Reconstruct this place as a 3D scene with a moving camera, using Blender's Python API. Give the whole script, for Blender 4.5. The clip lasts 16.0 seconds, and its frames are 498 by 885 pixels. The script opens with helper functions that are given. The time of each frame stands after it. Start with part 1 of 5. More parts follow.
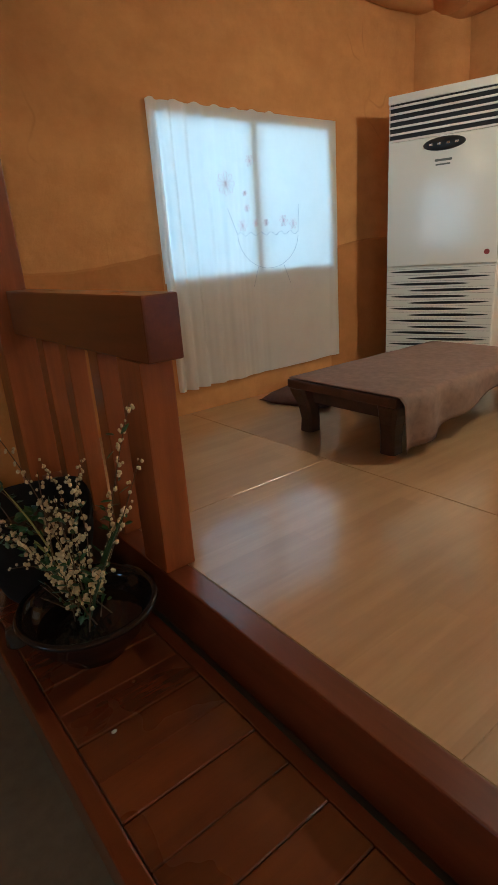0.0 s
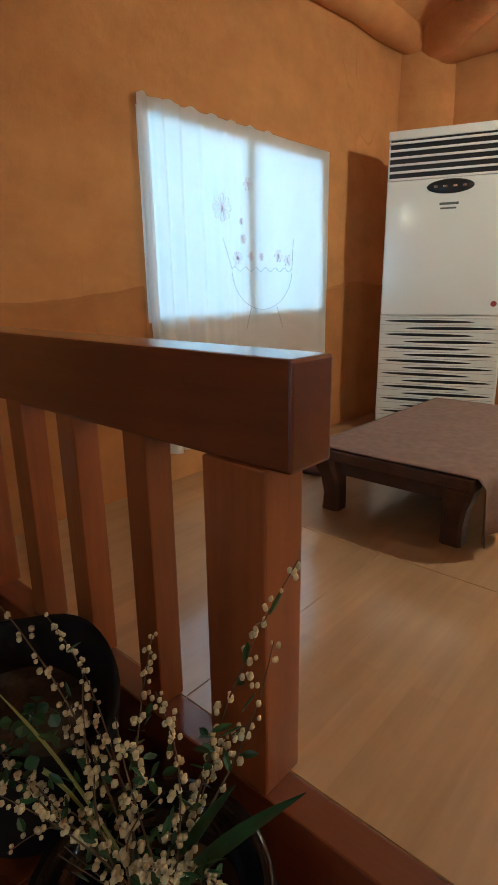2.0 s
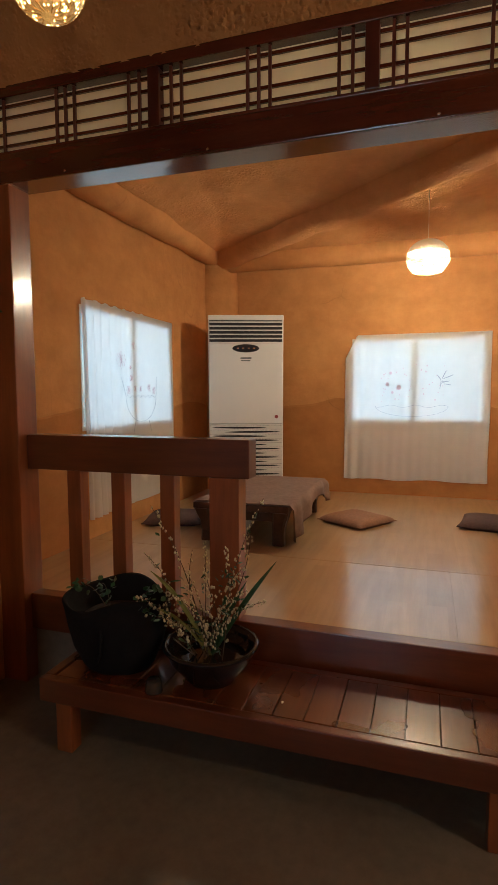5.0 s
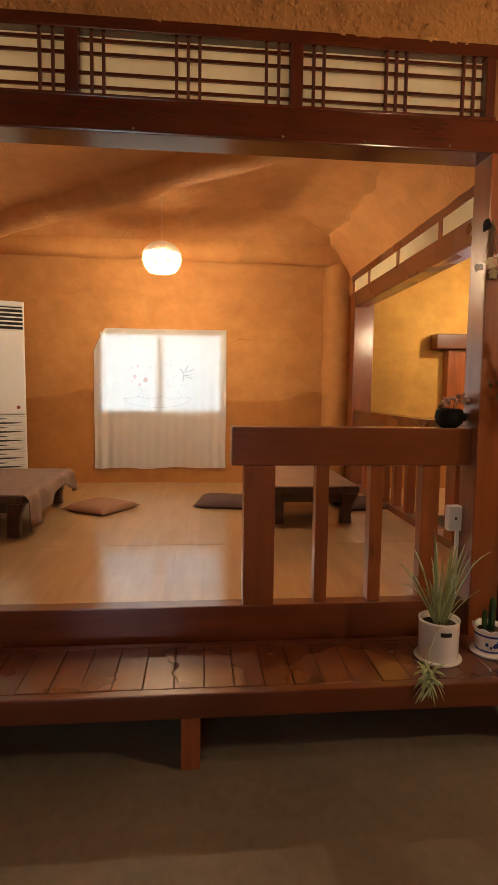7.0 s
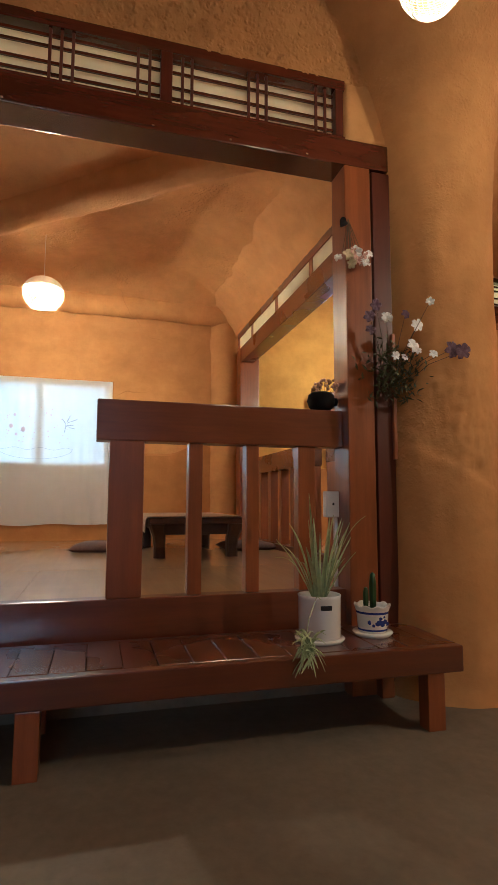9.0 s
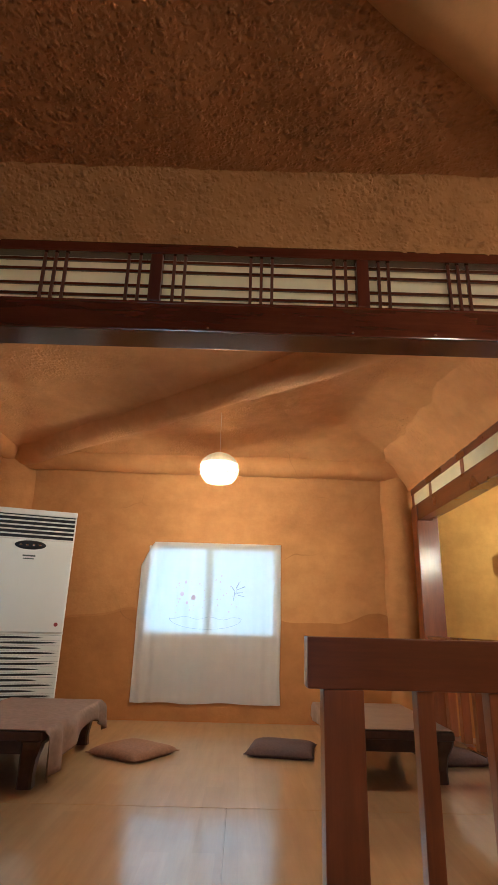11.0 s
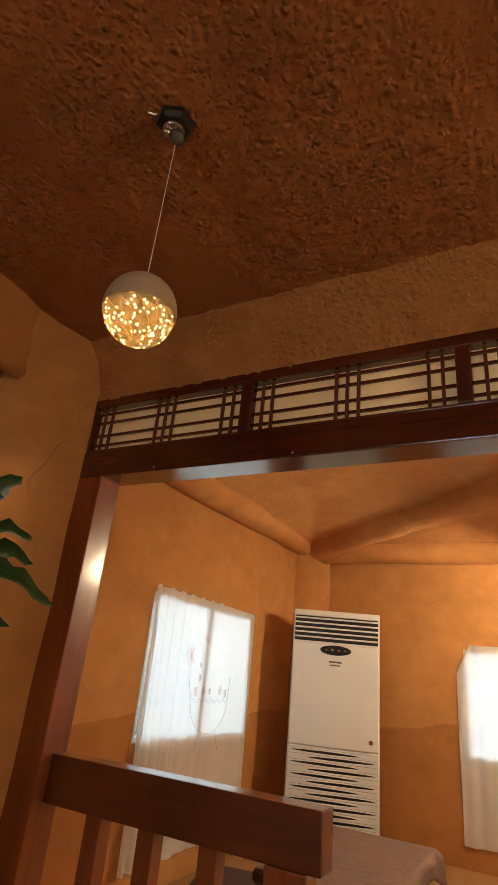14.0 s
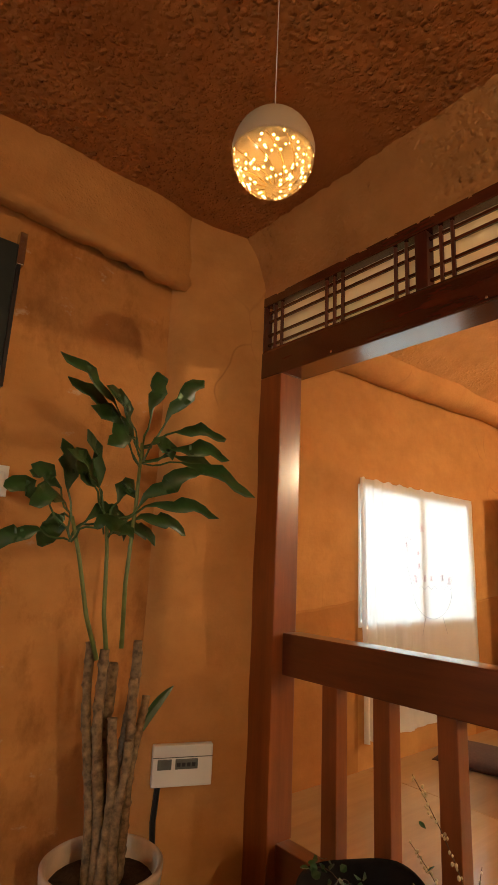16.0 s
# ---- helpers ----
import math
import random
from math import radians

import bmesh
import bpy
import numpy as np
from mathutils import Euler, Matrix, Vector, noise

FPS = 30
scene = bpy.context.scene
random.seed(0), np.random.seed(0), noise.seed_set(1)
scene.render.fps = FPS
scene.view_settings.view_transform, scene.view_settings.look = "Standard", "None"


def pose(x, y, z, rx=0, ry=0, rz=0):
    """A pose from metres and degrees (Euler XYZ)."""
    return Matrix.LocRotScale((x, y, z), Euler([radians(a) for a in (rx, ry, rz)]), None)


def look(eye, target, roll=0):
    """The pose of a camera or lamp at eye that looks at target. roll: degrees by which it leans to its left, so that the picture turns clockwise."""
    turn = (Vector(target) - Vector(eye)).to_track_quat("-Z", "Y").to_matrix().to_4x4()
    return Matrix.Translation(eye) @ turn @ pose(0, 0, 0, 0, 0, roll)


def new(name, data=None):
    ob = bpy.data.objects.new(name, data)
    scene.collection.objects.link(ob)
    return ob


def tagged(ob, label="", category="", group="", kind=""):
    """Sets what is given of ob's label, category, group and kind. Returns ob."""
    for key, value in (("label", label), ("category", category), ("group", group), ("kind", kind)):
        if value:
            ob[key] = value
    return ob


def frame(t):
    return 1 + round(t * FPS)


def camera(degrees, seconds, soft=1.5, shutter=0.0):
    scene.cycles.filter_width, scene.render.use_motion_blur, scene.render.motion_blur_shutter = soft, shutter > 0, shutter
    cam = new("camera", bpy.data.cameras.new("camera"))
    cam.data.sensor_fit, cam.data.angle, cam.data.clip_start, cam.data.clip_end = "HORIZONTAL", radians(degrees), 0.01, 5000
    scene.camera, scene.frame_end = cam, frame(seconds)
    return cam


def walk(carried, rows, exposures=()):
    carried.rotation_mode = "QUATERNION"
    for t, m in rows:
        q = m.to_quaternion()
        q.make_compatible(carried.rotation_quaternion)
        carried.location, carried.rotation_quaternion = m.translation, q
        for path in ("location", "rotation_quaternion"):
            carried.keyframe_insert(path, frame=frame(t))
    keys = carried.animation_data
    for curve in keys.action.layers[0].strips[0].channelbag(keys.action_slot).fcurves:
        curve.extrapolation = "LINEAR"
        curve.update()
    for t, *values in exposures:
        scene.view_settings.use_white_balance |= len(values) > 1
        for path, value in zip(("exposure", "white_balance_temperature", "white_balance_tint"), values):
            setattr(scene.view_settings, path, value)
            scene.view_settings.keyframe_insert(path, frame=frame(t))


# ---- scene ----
cam = camera(49.2, 16.0, 1.1)

PATH = [
    (0, (-0.636, -0.044, 1.338), (0.504, 1.462, 0.68), -4.1),
    (0.5, (-0.669, 0.179, 1.373), (0.533, 1.685, 0.837), -4.1),
    (1, (-0.614, 0.517, 1.348), (0.575, 2.004, 0.737), -4.6),
    (1.5, (-0.65, 0.615, 1.322), (0.581, 2.06, 0.692), -3.9),
    (2, (-0.602, 0.741, 1.356), (0.834, 2.019, 0.805), -0.7),
    (2.5, (-0.69, 0.813, 1.421), (0.97, 1.864, 1.049), 0.2),
    (3, (-0.851, 0.828, 1.467), (0.933, 1.691, 1.2), 1.2),
    (3.2, (-0.932, 0.794, 1.418), (0.863, 1.64, 1.175), 1.1),
    (5.3, (-2.313, 0.433, 1.462), (-0.393, 0.972, 1.302), -0.7),
    (5.5, (-2.334, 0.402, 1.467), (-0.397, 0.877, 1.319), -1.1),
    (6, (-2.359, 0.303, 1.471), (-0.383, 0.577, 1.326), -0.7),
    (6.5, (-2.36, 0.256, 1.441), (-0.368, 0.305, 1.277), -0.3),
    (7, (-2.373, 0.194, 1.413), (-0.39, 0.01, 1.226), 0.7),
    (7.5, (-2.376, 0.154, 1.408), (-0.426, -0.252, 1.229), 1.3),
    (8, (-2.362, 0.086, 1.355), (-0.467, -0.543, 1.246), 2.0),
    (8.5, (-2.299, 0.024, 1.053), (-0.417, -0.652, 1.073), 2.0),
    (9, (-2.281, 0.042, 0.841), (-0.366, -0.494, 1.053), 0.2),
    (9.5, (-2.244, 0.102, 0.887), (-0.311, -0.265, 1.245), -0.1),
    (10, (-2.197, 0.138, 0.876), (-0.256, -0.059, 1.319), 0.9),
    (10.2, (-2.16, 0.162, 0.929), (-0.219, 0.02, 1.39), 1.4),
    (12.3, (-1.941, 0.468, 1.664), (-0.198, 0.695, 2.618), 2.8),
    (12.5, (-1.919, 0.48, 1.659), (-0.202, 0.766, 2.644), 3.4),
    (13, (-1.903, 0.495, 1.657), (-0.214, 0.981, 2.61), 4.8),
    (13.5, (-1.916, 0.523, 1.638), (-0.244, 1.217, 2.489), 5.5),
    (14, (-1.891, 0.514, 1.618), (-0.294, 1.425, 2.405), 5.9),
    (14.5, (-1.927, 0.509, 1.655), (-0.416, 1.586, 2.401), 5.1),
    (15, (-1.944, 0.517, 1.651), (-0.486, 1.716, 2.312), 4.0),
    (15.5, (-1.897, 0.541, 1.587), (-0.475, 1.845, 2.112), 3.5),
    (16, (-1.73, 0.568, 1.541), (-0.479, 2.067, 1.978), 2.5),
]
EXPOSURES = [(0.0, 0.97, 4650, -5), (1.0, 0.97, 4650, -5), (1.5, 1.15, 4650, -5), (2.0, 1.18, 4600, -5), (3.0, 0.86, 4600, -5), (5.5, 0.97, 5650, 8), (7.0, 1.15, 6200, 11), (8.0, 1.25, 6250, 11), (9.0, 1.15, 4900, 2), (10.0, 1.17, 4350, -4),
             (12.5, 1.0, 5400, 6), (13.0, 1.0, 5500, 6), (14.0, 1.25, 6200, 10), (15.5, 1.65, 6650, 10), (16.0, 1.65, 6650, 10)]
walk(cam, [(t, look(eye, target, roll)) for t, eye, target, roll in PATH], EXPOSURES)

# ---- world and large lights ----
world = bpy.data.worlds.new("sky")
scene.world = world
world.use_nodes = True
wn = world.node_tree
sky = wn.nodes.new("ShaderNodeTexSky")
sky.sky_type, sky.sun_disc = "NISHITA", False
sky.sun_elevation, sky.sun_rotation = radians(50), radians(200)
wn.links.new(sky.outputs[0], wn.nodes["Background"].inputs[0])
wn.nodes["Background"].inputs[1].default_value = 0.1


def area_lamp(name, eye, target, w, h, watts, colour):
    data = bpy.data.lights.new(name, "AREA")
    data.shape, data.size, data.size_y, data.energy, data.color = "RECTANGLE", w, h, watts, colour
    ob = new(name, data)
    ob.matrix_world = look(eye, target)
    return ob


def point_lamp(name, at, watts, colour, radius=0.03):
    data = bpy.data.lights.new(name, "POINT")
    data.energy, data.color, data.shadow_soft_size = watts, colour, radius
    ob = new(name, data)
    ob.location = at
    return ob


DAY = (0.72, 0.91, 1.0)
area_lamp("daylight_left_window", (1.55, 3.95, 1.75), (1.55, 2.0, 1.6), 1.5, 1.1, 11, DAY)
area_lamp("daylight_back_window", (4.65, 0.65, 1.70), (2.0, 0.65, 1.54), 1.1, 1.5, 14, DAY)
area_lamp("daylight_side_window", (3.85, -3.35, 1.75), (2.0, -3.35, 1.5), 1.2, 1.3, 40, DAY)
# Weak fill through an unseen window, added behind the camera.
area_lamp("fill_added_hall_window", (-5.65, 1.2, 1.7), (-3.0, 0.6, 0.8), 1.1, 1.4, 9, DAY)
LAMP1, LAMP2, LAMP3 = (-1.012, 1.386, 2.475), (2.19, 0.495, 2.47), (-1.02, -0.87, 2.39)
# Unseen lamps, added only to brighten the hall.
ADDED_HALL_LAMPS = ((-1.9, -3.1, 2.45), (-3.9, 0.9, 2.45))


# ---- materials ----
def material(name, rough=0.6, metal=0.0, spec=0.5):
    m = bpy.data.materials.new(name)
    m.use_nodes = True
    t = m.node_tree
    b = t.nodes["Principled BSDF"]
    b.inputs["Roughness"].default_value = rough
    b.inputs["Metallic"].default_value = metal
    b.inputs["Specular IOR Level"].default_value = spec
    return m, t, b


def coords(t, scale=(1, 1, 1), world_space=True):
    if world_space:
        src = t.nodes.new("ShaderNodeNewGeometry").outputs["Position"]
    else:
        src = t.nodes.new("ShaderNodeTexCoord").outputs["Object"]
    mp = t.nodes.new("ShaderNodeMapping")
    mp.inputs["Scale"].default_value = scale
    t.links.new(src, mp.inputs["Vector"])
    return mp.outputs["Vector"]


def noise_tex(t, vec, scale, detail=6, rough=0.6):
    n = t.nodes.new("ShaderNodeTexNoise")
    n.inputs["Scale"].default_value = scale
    n.inputs["Detail"].default_value = detail
    n.inputs["Roughness"].default_value = rough
    t.links.new(vec, n.inputs["Vector"])
    return n.outputs["Fac"]


def ramp(t, fac, stops):
    r = t.nodes.new("ShaderNodeValToRGB")
    els = r.color_ramp.elements
    while len(els) < len(stops):
        els.new(0.5)
    for e, (p, c) in zip(els, stops):
        e.position, e.color = p, (*c, 1)
    t.links.new(fac, r.inputs["Fac"])
    return r.outputs["Color"]


def mix(t, fac, a, b, mode="MIX"):
    n = t.nodes.new("ShaderNodeMix")
    n.data_type, n.blend_type = "RGBA", mode
    for sock, v in ((n.inputs["Factor"], fac), (n.inputs["A"], a), (n.inputs["B"], b)):
        if isinstance(v, (int, float)):
            sock.default_value = v
        elif isinstance(v, tuple):
            sock.default_value = (*v, 1)
        else:
            t.links.new(v, sock)
    return n.outputs["Result"]


def bump(t, b, height, strength, distance, chain=None):
    n = t.nodes.new("ShaderNodeBump")
    n.inputs["Strength"].default_value, n.inputs["Distance"].default_value = strength, distance
    t.links.new(height, n.inputs["Height"])
    if chain:
        t.links.new(chain, n.inputs["Normal"])
    t.links.new(n.outputs["Normal"], b.inputs["Normal"])
    return n.outputs["Normal"]


def clay(name, lo, hi, coarse, fine, rough=0.9):
    m, t, b = material(name, rough, 0, 0.25)
    v = coords(t)
    big = noise_tex(t, v, 1.3, 5, 0.6)
    mid = noise_tex(t, v, 7, 6, 0.65)
    col = ramp(t, big, [(0.3, lo), (0.7, hi)])
    stain = ramp(t, mid, [(0.35, (0.80, 0.77, 0.74)), (0.62, (1.05, 1.04, 1.02))])
    col = mix(t, 0.45, col, stain, "MULTIPLY")
    smear = ramp(t, noise_tex(t, coords(t, (1.0, 1.0, 2.2)), 2.6, 4, 0.55), [(0.38, (0.86, 0.84, 0.82)), (0.60, (1.03, 1.03, 1.04))])
    col = mix(t, 0.55, col, smear, "MULTIPLY")
    wv = t.nodes.new("ShaderNodeVectorMath")
    wv.operation = "ADD"
    wob = t.nodes.new("ShaderNodeTexNoise")
    wob.inputs["Scale"].default_value, wob.inputs["Detail"].default_value = 0.9, 3
    t.links.new(v, wob.inputs["Vector"])
    t.links.new(v, wv.inputs[0])
    t.links.new(wob.outputs["Color"], wv.inputs[1])
    cr = t.nodes.new("ShaderNodeTexVoronoi")
    cr.feature = "DISTANCE_TO_EDGE"
    cr.inputs["Scale"].default_value = 0.7
    t.links.new(wv.outputs[0], cr.inputs["Vector"])
    line = ramp(t, cr.outputs["Distance"], [(0.0, (1, 1, 1)), (0.0022, (0, 0, 0))])
    some = ramp(t, noise_tex(t, v, 1.7, 2), [(0.58, (0, 0, 0)), (0.72, (0.7, 0.7, 0.7))])
    crack = mix(t, 1.0, line, some, "MULTIPLY")
    col = mix(t, crack, col, tuple(c * 0.62 for c in lo))
    t.links.new(col, b.inputs["Base Color"])
    n1 = bump(t, b, noise_tex(t, v, 5, 3), 0.6, coarse)
    n2 = bump(t, b, noise_tex(t, v, 34, 5, 0.7), 0.7, fine, n1)
    bump(t, b, noise_tex(t, v, 150, 3, 0.7), 0.5, fine * 0.25, n2)
    return m


def wood(name, dark, light, rough, axis="z", grain=9.0, coat=0.0, knots=True, randomise=True):
    """Varnished timber with grain along one axis of the world."""
    m, t, b = material(name, rough, 0, 0.5)
    s = {"x": (0.6, grain, grain), "y": (grain, 0.6, grain), "z": (grain, grain, 0.6)}[axis]
    v = coords(t, s)
    info = t.nodes.new("ShaderNodeObjectInfo")
    off = t.nodes.new("ShaderNodeVectorMath")
    off.operation = "ADD"
    sc = t.nodes.new("ShaderNodeMath")
    sc.operation = "MULTIPLY"
    sc.inputs[1].default_value = 40
    t.links.new(info.outputs["Random"], sc.inputs[0])
    t.links.new(v, off.inputs[0])
    t.links.new(sc.outputs[0], off.inputs[1])
    v = off.outputs[0]
    fib = noise_tex(t, v, 2.0, 8, 0.7)
    col = ramp(t, fib, [(0.28, dark), (0.72, light)])
    wear = noise_tex(t, coords(t), 3.2, 3, 0.45)
    col = mix(t, 0.55, col, ramp(t, wear, [(0.2, (0.60, 0.55, 0.52)), (0.8, (1.1, 1.1, 1.1))]), "MULTIPLY")
    if knots:
        k = t.nodes.new("ShaderNodeTexVoronoi")
        k.inputs["Scale"].default_value = 2.6
        t.links.new(coords(t, {"x": (0.5, 1.6, 1.6), "y": (1.6, 0.5, 1.6), "z": (1.6, 1.6, 0.5)}[axis]), k.inputs["Vector"])
        kk = ramp(t, k.outputs["Distance"], [(0.015, (0.45, 0.38, 0.35)), (0.065, (1, 1, 1))])
        col = mix(t, 0.8, col, kk, "MULTIPLY")
    blot = noise_tex(t, coords(t, {"x": (0.5, 1.4, 1.4), "y": (1.4, 0.5, 1.4), "z": (1.4, 1.4, 0.5)}[axis]), 5.5, 6, 0.6)
    col = mix(t, 0.55, col, ramp(t, blot, [(0.22, (0.50, 0.42, 0.38)), (0.80, (1.25, 1.20, 1.12))]), "MULTIPLY")
    if randomise:
        rr = ramp(t, info.outputs["Random"], [(0, (0.85, 0.82, 0.8)), (1, (1.1, 1.1, 1.1))])
        col = mix(t, 1.0, col, rr, "MULTIPLY")
    t.links.new(col, b.inputs["Base Color"])
    rg = t.nodes.new("ShaderNodeMapRange")
    rg.inputs["To Min"].default_value, rg.inputs["To Max"].default_value = rough * 0.75, rough * 1.25
    t.links.new(wear, rg.inputs["Value"])
    t.links.new(rg.outputs[0], b.inputs["Roughness"])
    b.inputs["Coat Weight"].default_value = coat
    b.inputs["Coat Roughness"].default_value = 0.16
    n1 = bump(t, b, fib, 0.25, 0.0015)
    bump(t, b, noise_tex(t, coords(t), 3.5, 3), 0.12, 0.0012, n1)
    return m


def plain(name, col, rough=0.5, metal=0.0, vary=0.15, scale=20, bumpy=0.0, spec=0.5):
    m, t, b = material(name, rough, metal, spec)
    n = noise_tex(t, coords(t, (1, 1, 1), False), scale, 5)
    lo = tuple(c * (1 - vary) for c in col)
    hi = tuple(min(1, c * (1 + vary)) for c in col)
    t.links.new(ramp(t, n, [(0.3, lo), (0.7, hi)]), b.inputs["Base Color"])
    if bumpy:
        bump(t, b, n, 0.5, bumpy)
    return m


def glowing(name, col, strength):
    m = bpy.data.materials.new(name)
    m.use_nodes = True
    t = m.node_tree
    e = t.nodes.new("ShaderNodeEmission")
    e.inputs["Color"].default_value, e.inputs["Strength"].default_value = (*col, 1), strength
    t.links.new(e.outputs[0], t.nodes["Material Output"].inputs["Surface"])
    return m


def thin_cloth(name, col, through_share, weave=900, vary=0.06):
    m = bpy.data.materials.new(name)
    m.use_nodes = True
    t = m.node_tree
    t.nodes.remove(t.nodes["Principled BSDF"])
    d, tr = t.nodes.new("ShaderNodeBsdfDiffuse"), t.nodes.new("ShaderNodeBsdfTranslucent")
    mx = t.nodes.new("ShaderNodeMixShader")
    n = noise_tex(t, coords(t), 9, 5)
    c = ramp(t, n, [(0.3, tuple(v * (1 - vary) for v in col)), (0.7, col)])
    t.links.new(c, d.inputs["Color"])
    t.links.new(c, tr.inputs["Color"])
    mx.inputs["Fac"].default_value = through_share
    t.links.new(d.outputs[0], mx.inputs[1])
    t.links.new(tr.outputs[0], mx.inputs[2])
    t.links.new(mx.outputs[0], t.nodes["Material Output"].inputs["Surface"])
    bn = t.nodes.new("ShaderNodeBump")
    bn.inputs["Strength"].default_value, bn.inputs["Distance"].default_value = 0.3, 0.002
    t.links.new(noise_tex(t, coords(t), 60, 4), bn.inputs["Height"])
    t.links.new(bn.outputs[0], d.inputs["Normal"])
    return m


def rough_clay(name, lo, hi, depth, patch=0.46, size=58):
    """Clay plaster with rounded grains standing out of it in patches."""
    m = clay(name, lo, hi, 0.014, 0.003)
    t = m.node_tree
    b = t.nodes["Principled BSDF"]
    v = coords(t)
    chain = b.inputs["Normal"].links[0].from_socket
    field = ramp(t, noise_tex(t, v, 1.5, 4, 0.55), [(patch - 0.08, (0.10, 0.10, 0.10)), (patch + 0.12, (1, 1, 1))])
    wob = t.nodes.new("ShaderNodeTexNoise")
    wob.inputs["Scale"].default_value, wob.inputs["Detail"].default_value = 30, 2
    t.links.new(v, wob.inputs["Vector"])
    warp = t.nodes.new("ShaderNodeVectorMath")
    warp.operation = "MULTIPLY_ADD"
    warp.inputs[1].default_value = (0.02, 0.02, 0.02)
    t.links.new(wob.outputs["Color"], warp.inputs[0])
    t.links.new(v, warp.inputs[2])
    for scale, part_of in ((size, 1.0), (size * 0.55, 1.3)):
        vo = t.nodes.new("ShaderNodeTexVoronoi")
        vo.feature = "F1"
        vo.inputs["Scale"].default_value = scale
        t.links.new(warp.outputs[0], vo.inputs["Vector"])
        grain = ramp(t, vo.outputs["Distance"], [(0.08, (1, 1, 1)), (0.52, (0, 0, 0))])
        pick = ramp(t, vo.outputs["Color"], [(0.08, (0, 0, 0)), (0.50, (1, 1, 1))])
        h = mix(t, 1.0, mix(t, 1.0, grain, pick, "MULTIPLY"), field, "MULTIPLY")
        chain = bump(t, b, h, 0.9, depth * part_of, chain)
    return m


CLAY = clay("clay_plaster", (0.50, 0.235, 0.072), (0.575, 0.285, 0.092), 0.012, 0.004)
CLAY_LOW = clay("clay_plaster_lower", (0.39, 0.165, 0.045), (0.455, 0.202, 0.057), 0.008, 0.003)
CLAY_STAINED = clay("stained_clay_plaster", (0.47, 0.215, 0.063), (0.57, 0.28, 0.09), 0.012, 0.004)
st = CLAY_STAINED.node_tree
base_in = st.nodes["Principled BSDF"].inputs["Base Color"]
plain_col = base_in.links[0].from_socket
blot = ramp(st, noise_tex(st, coords(st, (1.0, 1.0, 0.6)), 3.4, 7, 0.68), [(0.50, (1, 1, 1)), (0.62, (0.62, 0.56, 0.52))])
salt = ramp(st, noise_tex(st, coords(st, (1, 1, 1.6)), 5.5, 8, 0.7), [(0.63, (0, 0, 0)), (0.70, (0.55, 0.55, 0.55))])
st.links.new(mix(st, salt, mix(st, 0.8, plain_col, blot, "MULTIPLY"), (0.56, 0.46, 0.34)), base_in)
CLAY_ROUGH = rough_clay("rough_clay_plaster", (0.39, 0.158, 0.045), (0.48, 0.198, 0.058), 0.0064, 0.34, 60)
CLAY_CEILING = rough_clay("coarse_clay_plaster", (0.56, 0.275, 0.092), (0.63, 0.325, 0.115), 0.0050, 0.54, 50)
CLAY_COLUMN = rough_clay("column_clay_plaster", (0.50, 0.235, 0.072), (0.575, 0.285, 0.092), 0.0022, 0.56, 80)
CLAY_BAND = rough_clay("band_clay_plaster", (0.43, 0.196, 0.056), (0.51, 0.240, 0.072), 0.0060, 0.40, 50)
CLAY_YELLOW = clay("yellow_clay_plaster", (0.62, 0.36, 0.085), (0.70, 0.43, 0.11), 0.008, 0.003)
PINE_Z = wood("varnished_pine_upright", (0.20, 0.052, 0.011), (0.345, 0.100, 0.021), 0.34, "z", coat=0.7)
PINE_Y = wood("varnished_pine_rail", (0.104, 0.022, 0.0055), (0.186, 0.045, 0.0095), 0.32, "y", coat=0.9)
PINE_X = wood("varnished_pine_plank", (0.105, 0.024, 0.006), (0.180, 0.048, 0.010), 0.28, "x", coat=1.0, knots=False)
RED_Y = wood("red_stained_lintel", (0.070, 0.0145, 0.0075), (0.125, 0.028, 0.011), 0.2, "y", coat=1.0, knots=False)
RED_Z = wood("red_stained_lattice", (0.070, 0.0145, 0.0075), (0.125, 0.028, 0.011), 0.35, "z", knots=False)
DARK_TABLE = wood("dark_table_wood", (0.045, 0.022, 0.014), (0.095, 0.045, 0.028), 0.4, "x", knots=False)
PAPER = thin_cloth("mulberry_paper", (0.86, 0.80, 0.62), 0.62)
CURTAIN = thin_cloth("white_cotton_curtain", (0.84, 0.83, 0.79), 0.5, vary=0.04)
THREAD_PINK = thin_cloth("pink_thread", (0.80, 0.62, 0.64), 0.48)
THREAD_GREY = thin_cloth("grey_thread", (0.48, 0.48, 0.52), 0.4)
CLOTH = plain("brown_tablecloth", (0.19, 0.115, 0.082), 0.85, 0, 0.18, 30, 0.002)
# Brown cloth with its gleam put into a paler colour and lower roughness.
CLOTH_GLEAM = plain("brown_cloth_painted_gleam", (0.27, 0.185, 0.135), 0.3, 0, 0.12, 20, 0.001)
CUSHION_DARK = plain("dark_brown_cushion_cloth", (0.085, 0.045, 0.038), 0.85, 0, 0.2, 60, 0.001)
CUSHION_TAN = plain("tan_brown_cushion_cloth", (0.24, 0.115, 0.06), 0.85, 0, 0.2, 60, 0.001)
WHITE_PLASTIC = plain("glossy_white_panel", (0.74, 0.73, 0.69), 0.12, 0, 0.02, 3)
OFF_WHITE = plain("off_white_plastic", (0.70, 0.68, 0.63), 0.35, 0, 0.04, 6)
BLACK_PLASTIC = plain("black_plastic", (0.014, 0.014, 0.016), 0.3, 0, 0.2, 8)
GREY_LCD = plain("grey_display", (0.12, 0.13, 0.12), 0.2)
CHROME = plain("chrome", (0.6, 0.6, 0.6), 0.2, 1.0)
